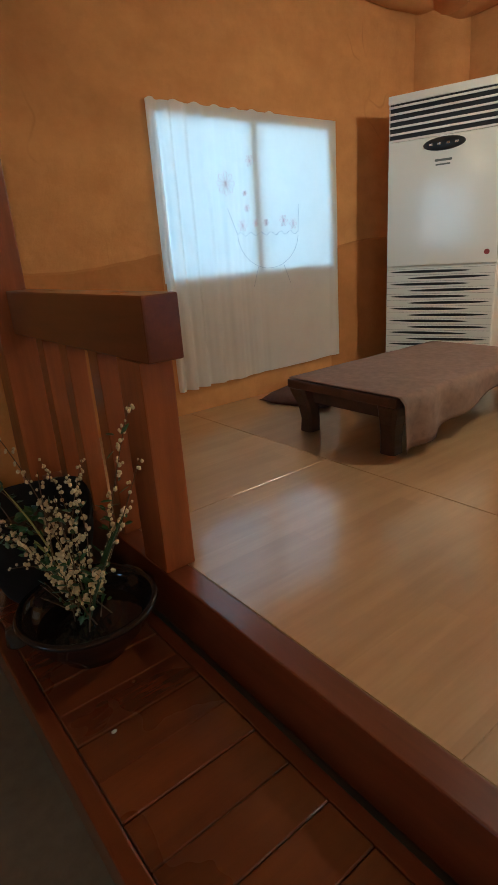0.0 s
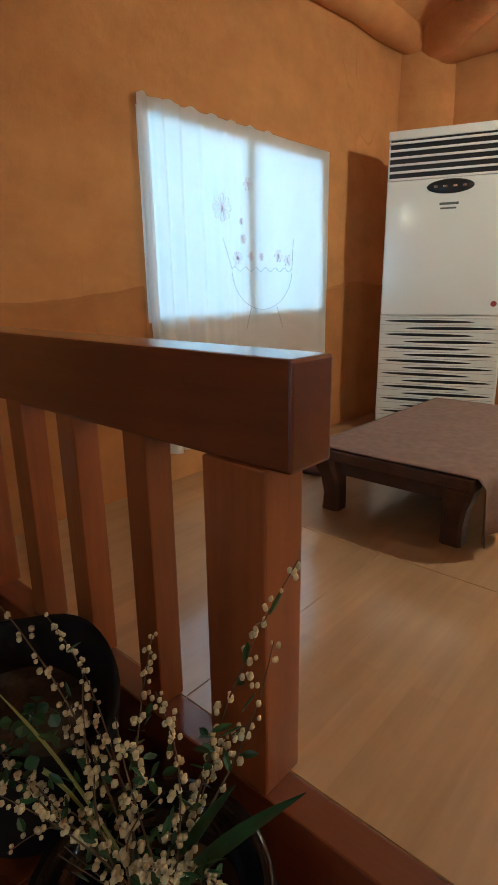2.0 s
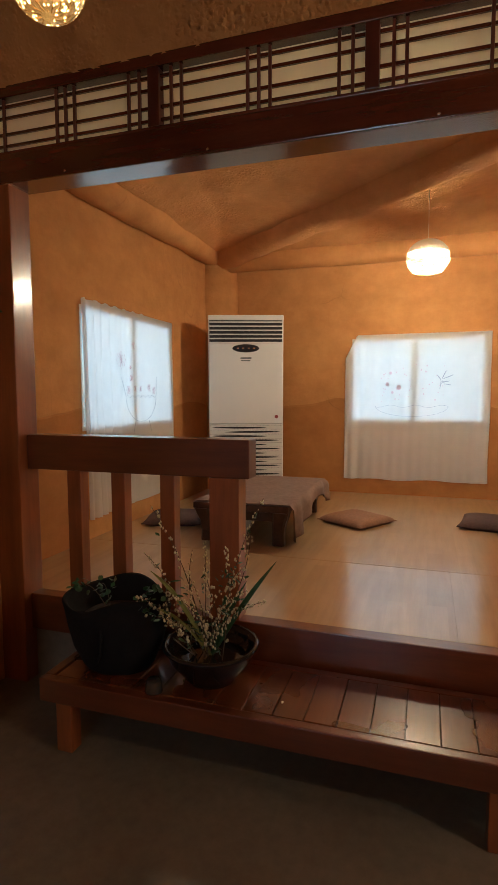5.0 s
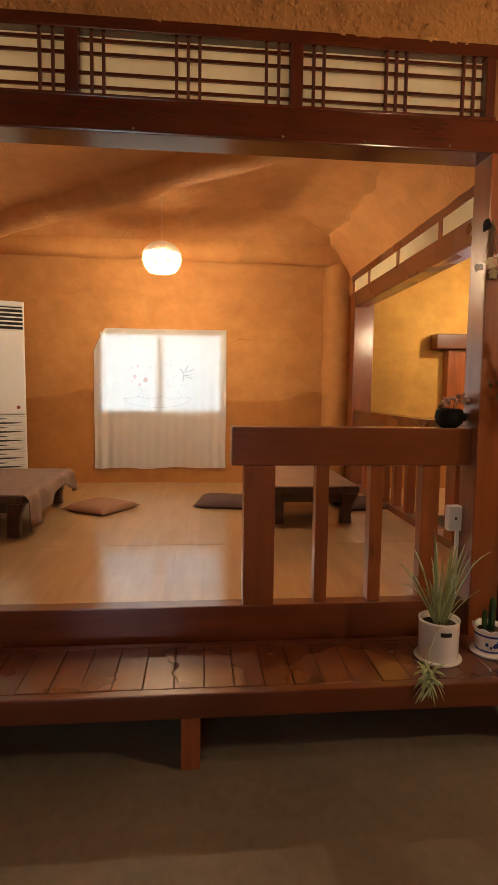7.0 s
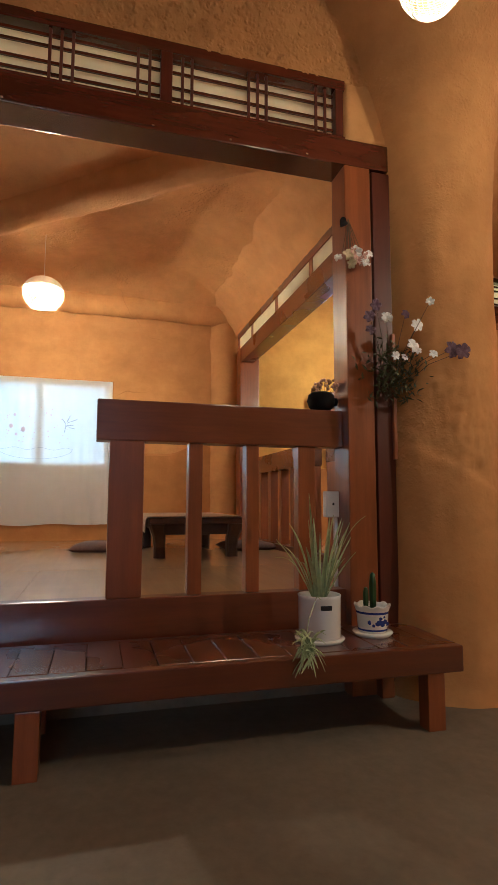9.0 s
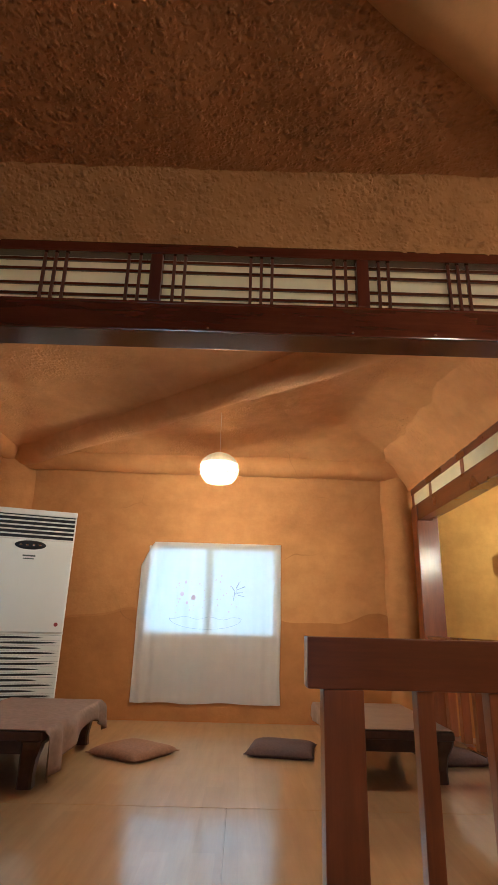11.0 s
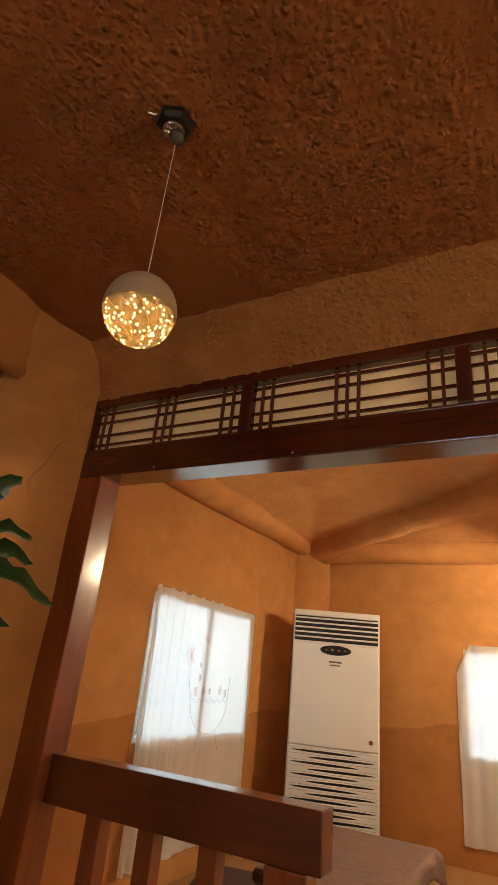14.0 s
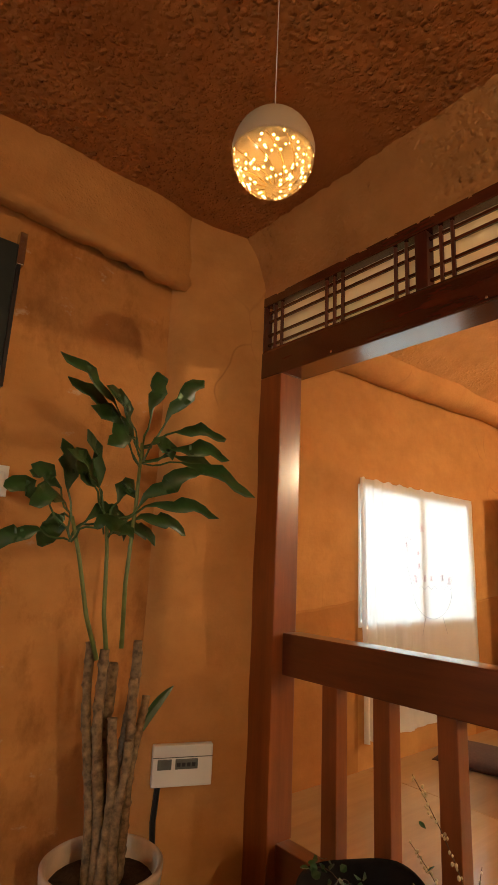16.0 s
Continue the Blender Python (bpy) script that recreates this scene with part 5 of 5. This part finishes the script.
ivy = thing("ivy", "small round-leaved green ivy trailing from the dark planter", "plant", at=(PX, PY, SILL + 0.22))
for k, (base, tip) in enumerate((((PX, PY - 0.08, SILL + 0.22), (-0.36, 1.50, 0.60)), ((PX - 0.05, PY, SILL + 0.22), (-0.38, 1.70, 0.70)), ((PX, PY - 0.05, SILL + 0.22), (-0.30, 1.46, 0.66)), ((PX, PY + 0.05, SILL + 0.22), (-0.34, 1.85, 0.66)))):
    b0, t0 = Vector(base), Vector(tip)
    pts = [b0.lerp(t0, i / 7) + Vector((0, 0, 0.05 * math.sin(math.pi * i / 7))) for i in range(8)]
    stem = part("stem", tube(pts, 0.0018, 0.001, 5), TWIG, ivy)
    lf = bmesh.new()
    for i in range(16):
        f = rnd.uniform(0.25, 1)
        p = b0.lerp(t0, f) + Vector((0, 0, 0.05 * math.sin(math.pi * f))) + Vector((rnd.gauss(0, 0.015), rnd.gauss(0, 0.015), rnd.gauss(0, 0.01)))
        d = Vector((rnd.gauss(-0.5, 1), rnd.gauss(0, 1), rnd.gauss(0, 0.6))).normalized() * rnd.uniform(0.016, 0.028)
        blade([p, p + d * 0.35, p + d * 0.7, p + d], [0.002, 0.011, 0.010, 0.002], (rnd.gauss(0, 1), rnd.gauss(0, 1), 1), 0.0006, lf)
    part("leaves", lf, LEAF, stem)
petal = solid("fallen_petal", ball((-0.33, 0.96, SILL + 0.006), 0.008, None, 1, (1, 0.6, 0.5)), PETAL_WHITE, "fallen white petal on the bench", "petal", kind="")
dish = thing("clear_cup", "small upturned glass cup on the bench", "cup", at=(-0.40, 1.46, SILL))
part("body", lathe([(0.0, 0.0), (0.035, 0.0), (0.036, 0.004), (0.03, 0.045), (0.026, 0.05), (0.0, 0.051)], (-0.40, 1.46, SILL), 24), plain("smoky_glass", (0.035, 0.03, 0.026), 0.06), dish, smooth=True)

# white cylinder pot with grass-like plant
WX, WY = -0.25, -0.815
pot = thing("plant_pot", "white cylindrical ceramic pot with black label on a saucer", "pot", at=(WX, WY, SILL))
part("saucer", lathe([(0.0, 0.0), (0.088, 0.0), (0.098, 0.012), (0.094, 0.016), (0.0, 0.01)], (WX, WY, SILL), 40), WHITE_GLAZE, pot, smooth=True)
part("body", lathe([(0.0, 0.012), (0.078, 0.012), (0.081, 0.018), (0.083, 0.165), (0.085, 0.176), (0.081, 0.178), (0.076, 0.172), (0.075, 0.145), (0.0, 0.145)], (WX, WY, SILL), 48), WHITE_GLAZE, pot, smooth=True)
bm = bmesh.new()
vv = [[bm.verts.new((WX + 0.0845 * math.cos(a), WY + 0.0845 * math.sin(a), SILL + z)) for a in [math.pi - 0.1 + 0.06 * k for k in range(-4, 6)]] for z in (0.128, 0.146)]
for k in range(9):
    bm.faces.new((vv[0][k], vv[0][k + 1], vv[1][k + 1], vv[1][k]))
bmesh.ops.recalc_face_normals(bm, faces=bm.faces)
part("label", bm, BLACK_PLASTIC, pot, "small black label")
part("soil", lathe([(0.0, 0.152), (0.074, 0.15), (0.074, 0.143), (0.0, 0.143)], (WX, WY, SILL), 24), SOIL, pot)
spider = thing("spider_plant", "pale green grassy plant with thin arching leaves and trailing tufts", "plant", at=(WX, WY, SILL + 0.15))
rnd = random.Random(21)
for k in range(30):
    a = rnd.uniform(0, 6.283)
    reach, rise = rnd.uniform(0.04, 0.20), rnd.uniform(0.14, 0.34)
    if k == 0:
        a, reach, rise = 2.2, 0.07, 0.42
    tip = (WX + reach * math.cos(a), WY + reach * math.sin(a), SILL + 0.15 + rise)
    part("leaf", strap_leaf(None, (WX + 0.02 * math.cos(a), WY + 0.02 * math.sin(a), SILL + 0.148), tip, rnd.uniform(0.004, 0.007), rnd.uniform(0.0, 0.07), (math.cos(a), math.sin(a), 0.3)), LEAF_PALE, spider)
part("runner", tube([(WX - 0.06, WY + 0.01, SILL + 0.16), (WX - 0.12, WY + 0.06, SILL + 0.19), (WX - 0.165, WY + 0.11, SILL + 0.12), (WX - 0.19, WY + 0.135, SILL + 0.05)], 0.0018), LEAF_PALE, spider)
for k in range(46):
    a = rnd.uniform(0, 6.283)
    drop = rnd.uniform(-0.09, 0.07)
    tip = (WX - 0.225 + 0.035 * math.cos(a), WY + 0.135 + 0.062 * math.sin(a), SILL + 0.03 + drop)
    part("tuft_leaf", strap_leaf(None, (WX - 0.215, WY + 0.13 + 0.02 * math.sin(k), SILL + 0.035 + 0.02 * math.cos(k * 1.7)), tip, rnd.uniform(0.003, 0.0055), rnd.uniform(0.0, 0.03), (math.cos(a), math.sin(a), 0.3)), LEAF_PALE, spider)

# small blue-and-white pot with cactus
CX_, CY_ = -0.22, -1.06
cpot = thing("plant_pot", "small blue-and-white patterned porcelain pot on a saucer", "pot", at=(CX_, CY_, SILL))
part("saucer", lathe([(0.0, 0.0), (0.07, 0.0), (0.082, 0.014), (0.078, 0.018), (0.0, 0.01)], (CX_, CY_, SILL), 36), WHITE_GLAZE, cpot, smooth=True)
bm = lathe([(0.0, 0.012), (0.055, 0.012), (0.058, 0.02), (0.064, 0.09), (0.070, 0.115), (0.074, 0.122), (0.068, 0.122), (0.06, 0.11), (0.055, 0.095), (0.0, 0.095)], (CX_, CY_, SILL), 48)
for v in bm.verts:
    if v.co.z > SILL + 0.112:
        v.co.z += 0.004 * math.sin(9 * math.atan2(v.co.y - CY_, v.co.x - CX_))
part("body", bm, WHITE_GLAZE, cpot, smooth=True)
part("blue_band", lathe([(0.0655, 0.09), (0.067, 0.098), (0.0665, 0.099), (0.0645, 0.0905)], (CX_, CY_, SILL), 40), BLUE_GLAZE, cpot)
part("blue_band", lathe([(0.0595, 0.024), (0.0600, 0.031), (0.0590, 0.031), (0.0585, 0.024)], (CX_, CY_, SILL), 40), BLUE_GLAZE, cpot)
bm = bmesh.new()
for k, (a, z, r) in enumerate(((3.0, 0.055, 0.014), (3.15, 0.06, 0.018), (3.35, 0.05, 0.012), (3.5, 0.062, 0.016), (2.75, 0.048, 0.010), (2.5, 0.06, 0.014), (3.8, 0.052, 0.013), (3.2, 0.075, 0.010), (3.45, 0.08, 0.008))):
    rr = 0.0580 + 0.006 * (z - 0.02) / 0.07
    ball((CX_ + rr * math.cos(a), CY_ + rr * math.sin(a), SILL + z), r, bm, 1, (0.18, 0.9, 0.7))
part("blue_scene", bm, BLUE_GLAZE, cpot, "blue painted landscape")
part("soil", lathe([(0.0, 0.104), (0.056, 0.102), (0.056, 0.094), (0.0, 0.094)], (CX_, CY_, SILL), 20), SOIL, cpot)
cactus = thing("cactus", "small dark green upright cactus with two stems", "plant", at=(CX_, CY_, SILL + 0.10))
for x, y, h, r in ((0.0, -0.005, 0.15, 0.013), (0.01, 0.022, 0.09, 0.010)):
    bm = lathe([(r * 0.8, 0), (r, h * 0.3), (r * 1.05, h * 0.7), (r * 0.7, h * 0.95), (0, h)], (CX_ + x, CY_ + y, SILL + 0.10), 20)
    for v in bm.verts:
        a = math.atan2(v.co.y - CY_ - y, v.co.x - CX_ - x)
        k = 1 + 0.14 * math.cos(5 * a)
        v.co.x, v.co.y = CX_ + x + (v.co.x - CX_ - x) * k, CY_ + y + (v.co.y - CY_ - y) * k
    part("stem", bm, LEAF, cactus, smooth=True)

# ---- things on the right-hand posts ----
rp = thing("rail_bowl", "small black bowl with dried flowers on the railing's end", "bowl", at=(0.06, -0.985, 1.257))
part("body", lathe([(0.0, 0.0), (0.036, 0.0), (0.058, 0.02), (0.066, 0.05), (0.060, 0.078), (0.048, 0.088), (0.043, 0.082), (0.0, 0.06)], (0.06, -0.965, 1.257), 32), BLACK_CLAY, rp, smooth=True)
part("handle", lathe([(0.0, 0.03), (0.012, 0.032), (0.018, 0.05), (0.013, 0.066), (0, 0.068)], (0.06, -1.034, 1.257), 16), BLACK_CLAY, rp, smooth=True)
rnd = random.Random(8)
dried = thing("dried_flowers", "little bunch of dried brown flowers in the black bowl", "flowers", at=(0.06, -0.98, 1.32))
for k in range(9):
    tip = Vector((0.06 + rnd.gauss(0, 0.02), -0.98 + rnd.gauss(0, 0.02), 1.37 + rnd.uniform(-0.02, 0.07)))
    st = part("stem", tube([(0.06, -0.98, 1.31), tip], 0.0015, 0.001, 5), TWIG, dried)
    fb = bmesh.new()
    for q in range(5):
        ball(tip + Vector((rnd.gauss(0, 0.007), rnd.gauss(0, 0.007), rnd.gauss(0, 0.006))), rnd.uniform(0.006, 0.011), fb)
    part("flower_head", fb, PETAL_PINK if k % 3 else CUSHION_TAN, st)
box_out = thing("socket_box", "white plastic socket box with conduit on the timber post", "socket", at=(0.09, -1.03, 0.77))
part("body", box(0.055, 0.10, -1.049, -0.985, 0.765, 0.885, 0.005), OFF_WHITE, box_out)
part("conduit", box(0.075, 0.09, -1.049, -1.032, FLOOR, 0.765, 0.003), OFF_WHITE, box_out)
part("hole", box(0.053, 0.0552, -1.023, -1.014, 0.82, 0.832), BLACK_PLASTIC, box_out)


def bloom(at, r, rnd, bm, facing=(-1, 0, 0.2), petals=6):
    f = Vector(facing).normalized()
    s = f.orthogonal().normalized()
    u = f.cross(s)
    for k in range(petals):
        a = 2 * math.pi * k / petals + rnd.uniform(-0.2, 0.2)
        d = math.cos(a) * s + math.sin(a) * u
        c = Vector(at)
        blade([c, c + d * r * 0.4 + f * r * 0.1, c + d * r * 0.8 + f * r * 0.12, c + d * r], [r * 0.08, r * 0.33, r * 0.32, r * 0.06], tuple(f), 0.0006, bm)


hung = thing("hanging_flowers", "bunch of dried cream and pink flowers hung high on the post", "flowers", at=(-0.06, -1.08, 2.0))
rnd = random.Random(14)
for k in range(14):
    c = Vector((-0.075 + rnd.uniform(-0.025, 0.0), -1.075 + rnd.uniform(-0.085, 0.085), 1.955 + rnd.uniform(-0.028, 0.035)))
    bm = bmesh.new()
    for q in range(2):
        bloom(c - Vector((0.006 * q, 0, 0)), rnd.uniform(0.018, 0.03), rnd, bm, (-1, rnd.gauss(0, 0.5), rnd.gauss(0, 0.5)), 5)
    part("flower_head", bm, (BLOSSOM, PETAL_PINK, PETAL_WHITE)[k % 3], hung)
bm = bmesh.new()
for k in range(10):
    tube([(-0.06, -1.06, 2.16), (-0.07 + rnd.gauss(0, 0.01), -1.075 + rnd.gauss(0, 0.04), 1.97)], 0.002, 0.0012, 5, bm)
part("stems", bm, TWIG, hung, "bundled dry stems")
part("leaf", strap_leaf(None, (-0.062, -1.05, 2.15), (-0.085, -1.01, 2.10), 0.022, 0.01, (-1, 0, 0)), BLACK_CLAY, hung, "dark dry leaf")

bouq = thing("bouquet", "bouquet of artificial white and purple flowers tied to the post", "flowers", at=(-0.10, -1.24, 1.45))
rnd = random.Random(31)
base = Vector((-0.075, -1.225, 1.30))
part("stick", box(-0.075, -0.057, -1.285, -1.268, 1.03, 1.62, 0.003), PINE_Z, bouq)
for k, (y, z, r, mat) in enumerate(((-1.235, 1.735, 0.030, PETAL_WHITE), (-1.365, 1.70, 0.032, PETAL_WHITE), (-1.335, 1.60, 0.034, PETAL_WHITE), (-1.375, 1.78, 0.020, PETAL_WHITE), (-1.25, 1.55, 0.022, PETAL_WHITE), (-1.31, 1.555, 0.018, PETAL_WHITE), (-1.39, 1.55, 0.022, PETAL_WHITE), (-1.365, 1.585, 0.02, PETAL_WHITE), (-1.17, 1.78, 0.028, PETAL_PURPLE), (-1.13, 1.72, 0.028, PETAL_PURPLE), (-1.155, 1.67, 0.026, PETAL_PURPLE), (-1.30, 1.74, 0.022, PETAL_PURPLE), (-1.49, 1.58, 0.040, PETAL_PURPLE), (-1.53, 1.57, 0.038, PETAL_PURPLE))):
    y, z = y + 0.045, z - 0.075
    tip = Vector((-0.165 - 0.05 * rnd.random() - (0.10 if y < -1.32 else 0.0), y, z))
    mid_ = base.lerp(tip, 0.55) + Vector((-0.02, 0, 0.04))
    st = part("stem", tube([base, mid_, tip], 0.002, 0.0012, 5), TWIG, bouq)
    bm = bmesh.new()
    bloom(tip, r, rnd, bm, (-1, rnd.gauss(0, 0.3), rnd.gauss(0.1, 0.3)), 6)
    hd = part("flower_head", bm, mat, st)
fo = bmesh.new()
for k in range(420):
    c = Vector((-0.13 + rnd.gauss(0, 0.03), -1.245 + rnd.gauss(0, 0.065), 1.42 + rnd.gauss(0, 0.065)))
    d = Vector((rnd.gauss(-0.3, 1), rnd.gauss(0, 1), rnd.gauss(0.2, 1))).normalized() * rnd.uniform(0.02, 0.045)
    blade([c, c + d * 0.5, c + d], [0.001, 0.006, 0.001], (rnd.gauss(0, 1), rnd.gauss(0, 1), 1), 0.0004, fo)
part("foliage", fo, plain("olive_foliage", (0.085, 0.085, 0.03), 0.7, 0, 0.4, 30), bouq, "feathery olive foliage")

# ---- hall corner: tall cane plant, control panel, notice frame ----
DX, DY = -0.80, 2.30
cpl = thing("floor_planter", "tall pale ceramic planter on the hall floor", "planter", at=(DX, DY, 0))
part("body", lathe([(0.0, 0.0), (0.13, 0.0), (0.135, 0.02), (0.155, 0.25), (0.175, 0.52), (0.185, 0.60), (0.187, 0.625), (0.178, 0.632), (0.168, 0.62), (0.165, 0.56), (0.0, 0.55)], (DX, DY, 0), 48), plain("pale_worn_ceramic", (0.55, 0.47, 0.36), 0.5, 0, 0.25, 7, 0.002), cpl, smooth=True)
part("soil", lathe([(0.0, 0.572), (0.163, 0.568), (0.163, 0.55), (0.0, 0.55)], (DX, DY, 0), 24, 0.03), SOIL, cpl)
drac = thing("cane_plant", "tall cane plant with bare knotty stems and dark green leaves", "plant", at=(DX, DY, 0.57))
rnd = random.Random(41)
for k, (x, y, z, r) in enumerate(((-0.05, 0.0, 1.25, 0.017), (-0.012, 0.03, 1.20, 0.019), (0.045, 0.0, 1.27, 0.018), (0.025, -0.04, 1.16, 0.017), (-0.02, -0.04, 1.05, 0.016), (0.078, 0.02, 0.95, 0.014), (-0.075, 0.03, 1.27, 0.016), (0.062, -0.03, 1.10, 0.015), (0.01, -0.055, 0.98, 0.015))):
    pts = []
    for i in range(61):
        f = i / 60
        pts.append((DX + x * (0.5 + 0.8 * f) + 0.008 * math.sin(f * 7 + k), DY + y * (0.8 + 0.4 * f), 0.56 + (z - 0.56) * f))
    bm = tube(pts, r * 1.05, r * 0.9, 12)
    for v in bm.verts:
        axis_ = Vector((DX + x * (0.5 + 0.8 * (v.co.z - 0.56) / (z - 0.56)), DY + y * (0.8 + 0.4 * (v.co.z - 0.56) / (z - 0.56)), v.co.z))
        v.co += (v.co - axis_) * (0.22 * max(0.0, math.sin(v.co.z * 95 + 2.1 * k)) ** 4 + 0.18 * noise.noise(v.co * 22))
    part("cane", bm, CANE, drac, smooth=True)
crowns = (((-0.085, 0.0, 1.22), (-0.22, 0.0, 1.67)), ((-0.05, 0.0, 1.22), (-0.10, 0.0, 1.69)), ((0.0, 0.0, 1.25), (0.0, -0.02, 1.95)))
for base, top in crowns:
    b0, t0 = Vector(base) + Vector((DX, DY, 0)), Vector(top) + Vector((DX, DY, 0))
    stem = part("green_stem", tube([b0, b0.lerp(t0, 0.3) + Vector((-0.01, 0, 0)), b0.lerp(t0, 0.7), t0], 0.008, 0.006, 10), CANE_GREEN, drac, smooth=True)
fan = [(2, (-1.20, 2.26)), (2, (-1.11, 2.22)), (2, (-0.98, 2.20)), (2, (-0.66, 2.36)), (2, (-0.52, 2.34)), (2, (-0.30, 2.14)), (2, (-0.31, 1.96)), (2, (-0.33, 1.88)), (2, (-0.42, 2.02)), (1, (-1.08, 2.02)), (1, (-0.98, 1.95)), (1, (-0.60, 1.95)), (1, (-0.52, 1.74)), (1, (-0.62, 1.70)), (0, (-1.20, 1.90)), (0, (-1.30, 1.84)), (0, (-1.24, 1.78)), (0, (-1.12, 2.00)), (0, (-0.72, 1.72)), (1, (-0.48, 1.80)), (0, (-1.10, 1.45))]
more = random.Random(77)
fan = [(c, (DX - 0.02 + 0.88 * (x - DX), max(z, 1.66))) for c, (x, z) in fan]
fan += [(c, (DX + crowns[c][1][0] + more.choice((-1, 1)) * more.uniform(0.08, 0.26), crowns[c][1][2] + more.uniform(-0.04, 0.26))) for c in (0, 1, 2, 0, 1, 2, 2, 1, 2, 0, 1, 2)]
for c, (tx, tz) in fan:
    b0 = Vector(crowns[c][1]) + Vector((DX, DY, 0))
    b0.z -= rnd.uniform(0, 0.10)
    t0 = Vector((tx, DY + rnd.uniform(-0.20, 0.12), tz - 0.10))
    pts, ws = [], []
    wmax = rnd.uniform(0.030, 0.043)
    for i in range(13):
        f = i / 12
        p = b0.lerp(t0, f)
        p.z += 0.05 * math.sin(math.pi * f) + 0.008 * math.sin(f * 17 + tx * 9)
        pts.append(p)
        p.x += 0.006 * math.sin(f * 21 + tz * 30)
        ws.append(0.004 + wmax * max(0.0, math.sin(math.pi * max(0, f - 0.38) / 0.62)) ** 0.75 * (0.85 + 0.15 * math.sin(f * 30)))
    ws[-1] = 0.001
    part("leaf", blade(pts, ws, (0.15, -0.9, 0.5), 0.001, None, 0.3), LEAF, drac, smooth=True)
part("leaf", strap_leaf(None, (DX + 0.07, DY, 0.95), (DX + 0.20, DY - 0.03, 1.12), 0.018, 0.02, (0, -1, 0.3)), LEAF, drac)
panel = thing("wall_control", "white heating control panel with two grey displays on the clay wall", "control panel", at=(-0.352, 2.555, 0.755), turn=-24.0, local=True)
part("body", box(-0.12, 0.12, -0.035, 0.0, -0.075, 0.075, 0.006), OFF_WHITE, panel)
part("cover_seam", box(-0.118, 0.118, -0.0365, -0.034, 0.030, 0.0325), GREY_LCD, panel)
part("display", box(-0.10, -0.045, -0.037, -0.034, -0.012, 0.025, 0.001), GREY_LCD, panel, "grey display")
part("display", box(-0.03, 0.06, -0.037, -0.034, -0.012, 0.025, 0.001), GREY_LCD, panel, "grey display")
bm = bmesh.new()
for k in range(4):
    box(-0.024 + 0.02 * k, -0.01 + 0.02 * k, -0.038, -0.036, -0.002, 0.012, bm=bm)
part("digits", bm, BLACK_PLASTIC, panel)
# Thick black tube from the panel down towards the floor.
part("black_tube", tube([(-0.09, -0.01, -0.075), (-0.10, -0.012, -0.20), (-0.09, -0.01, -0.35), (-0.095, -0.01, -0.77)], 0.012), BLACK_PLASTIC, panel, "thick black upright tube below the panel")
note = thing("wall_frame", "dark framed board with grey metal edge on the hall wall", "board", at=(-1.6, 2.66, 2.45))
part("board", box(-2.05, -1.205, 2.665, 2.685, 2.16, 2.74, 0.002), plain("dark_board", (0.02, 0.028, 0.026), 0.3), note)
part("edge", box(-1.215, -1.185, 2.65, 2.688, 2.65, 2.79, 0.004), CHROME, note, "grey metal corner")
part("edge", box(-1.212, -1.195, 2.655, 2.688, 2.15, 2.65, 0.003), BLACK_PLASTIC, note)
sw = thing("wall_switch", "small off-white double wall switch", "switch", at=(-1.2, 2.68, 1.80))
part("plate", box(-1.26, -1.125, 2.675, 2.689, 1.745, 1.86, 0.003), OFF_WHITE, sw)
part("rocker", box(-1.245, -1.20, 2.67, 2.676, 1.77, 1.835, 0.002), OFF_WHITE, sw)
part("rocker", box(-1.185, -1.14, 2.67, 2.676, 1.77, 1.835, 0.002), OFF_WHITE, sw)

# ---- bench planks ----
plank = mesh_of("plank", box(-0.17, 0.17, -0.0570, 0.0570, -0.012, 0.012, 0.003, segs=1), PINE_X)
pitch, first, last = 0.1155, B0 + 0.04, B1 - 0.04
k = math.floor((first - 0.401) / pitch)
while 0.401 + pitch * k < last - 0.01:
    y0, y1 = max(first, 0.401 + pitch * k), min(last, 0.401 + pitch * (k + 1))
    if y1 - y0 > 0.02:
        ob = new("plank", plank)
        ob.parent = bench
        ob.location = Vector((-0.245, (y0 + y1) / 2, SILL - 0.0115 + 0.0012 * math.sin(k * 2.7))) - Vector(bench.location)
        ob.rotation_euler = (0.006 * math.sin(k * 1.9), 0.004 * math.sin(k * 3.1), 0)
        ob.scale = (0.988, (y1 - y0) / pitch, 1)
    k += 1
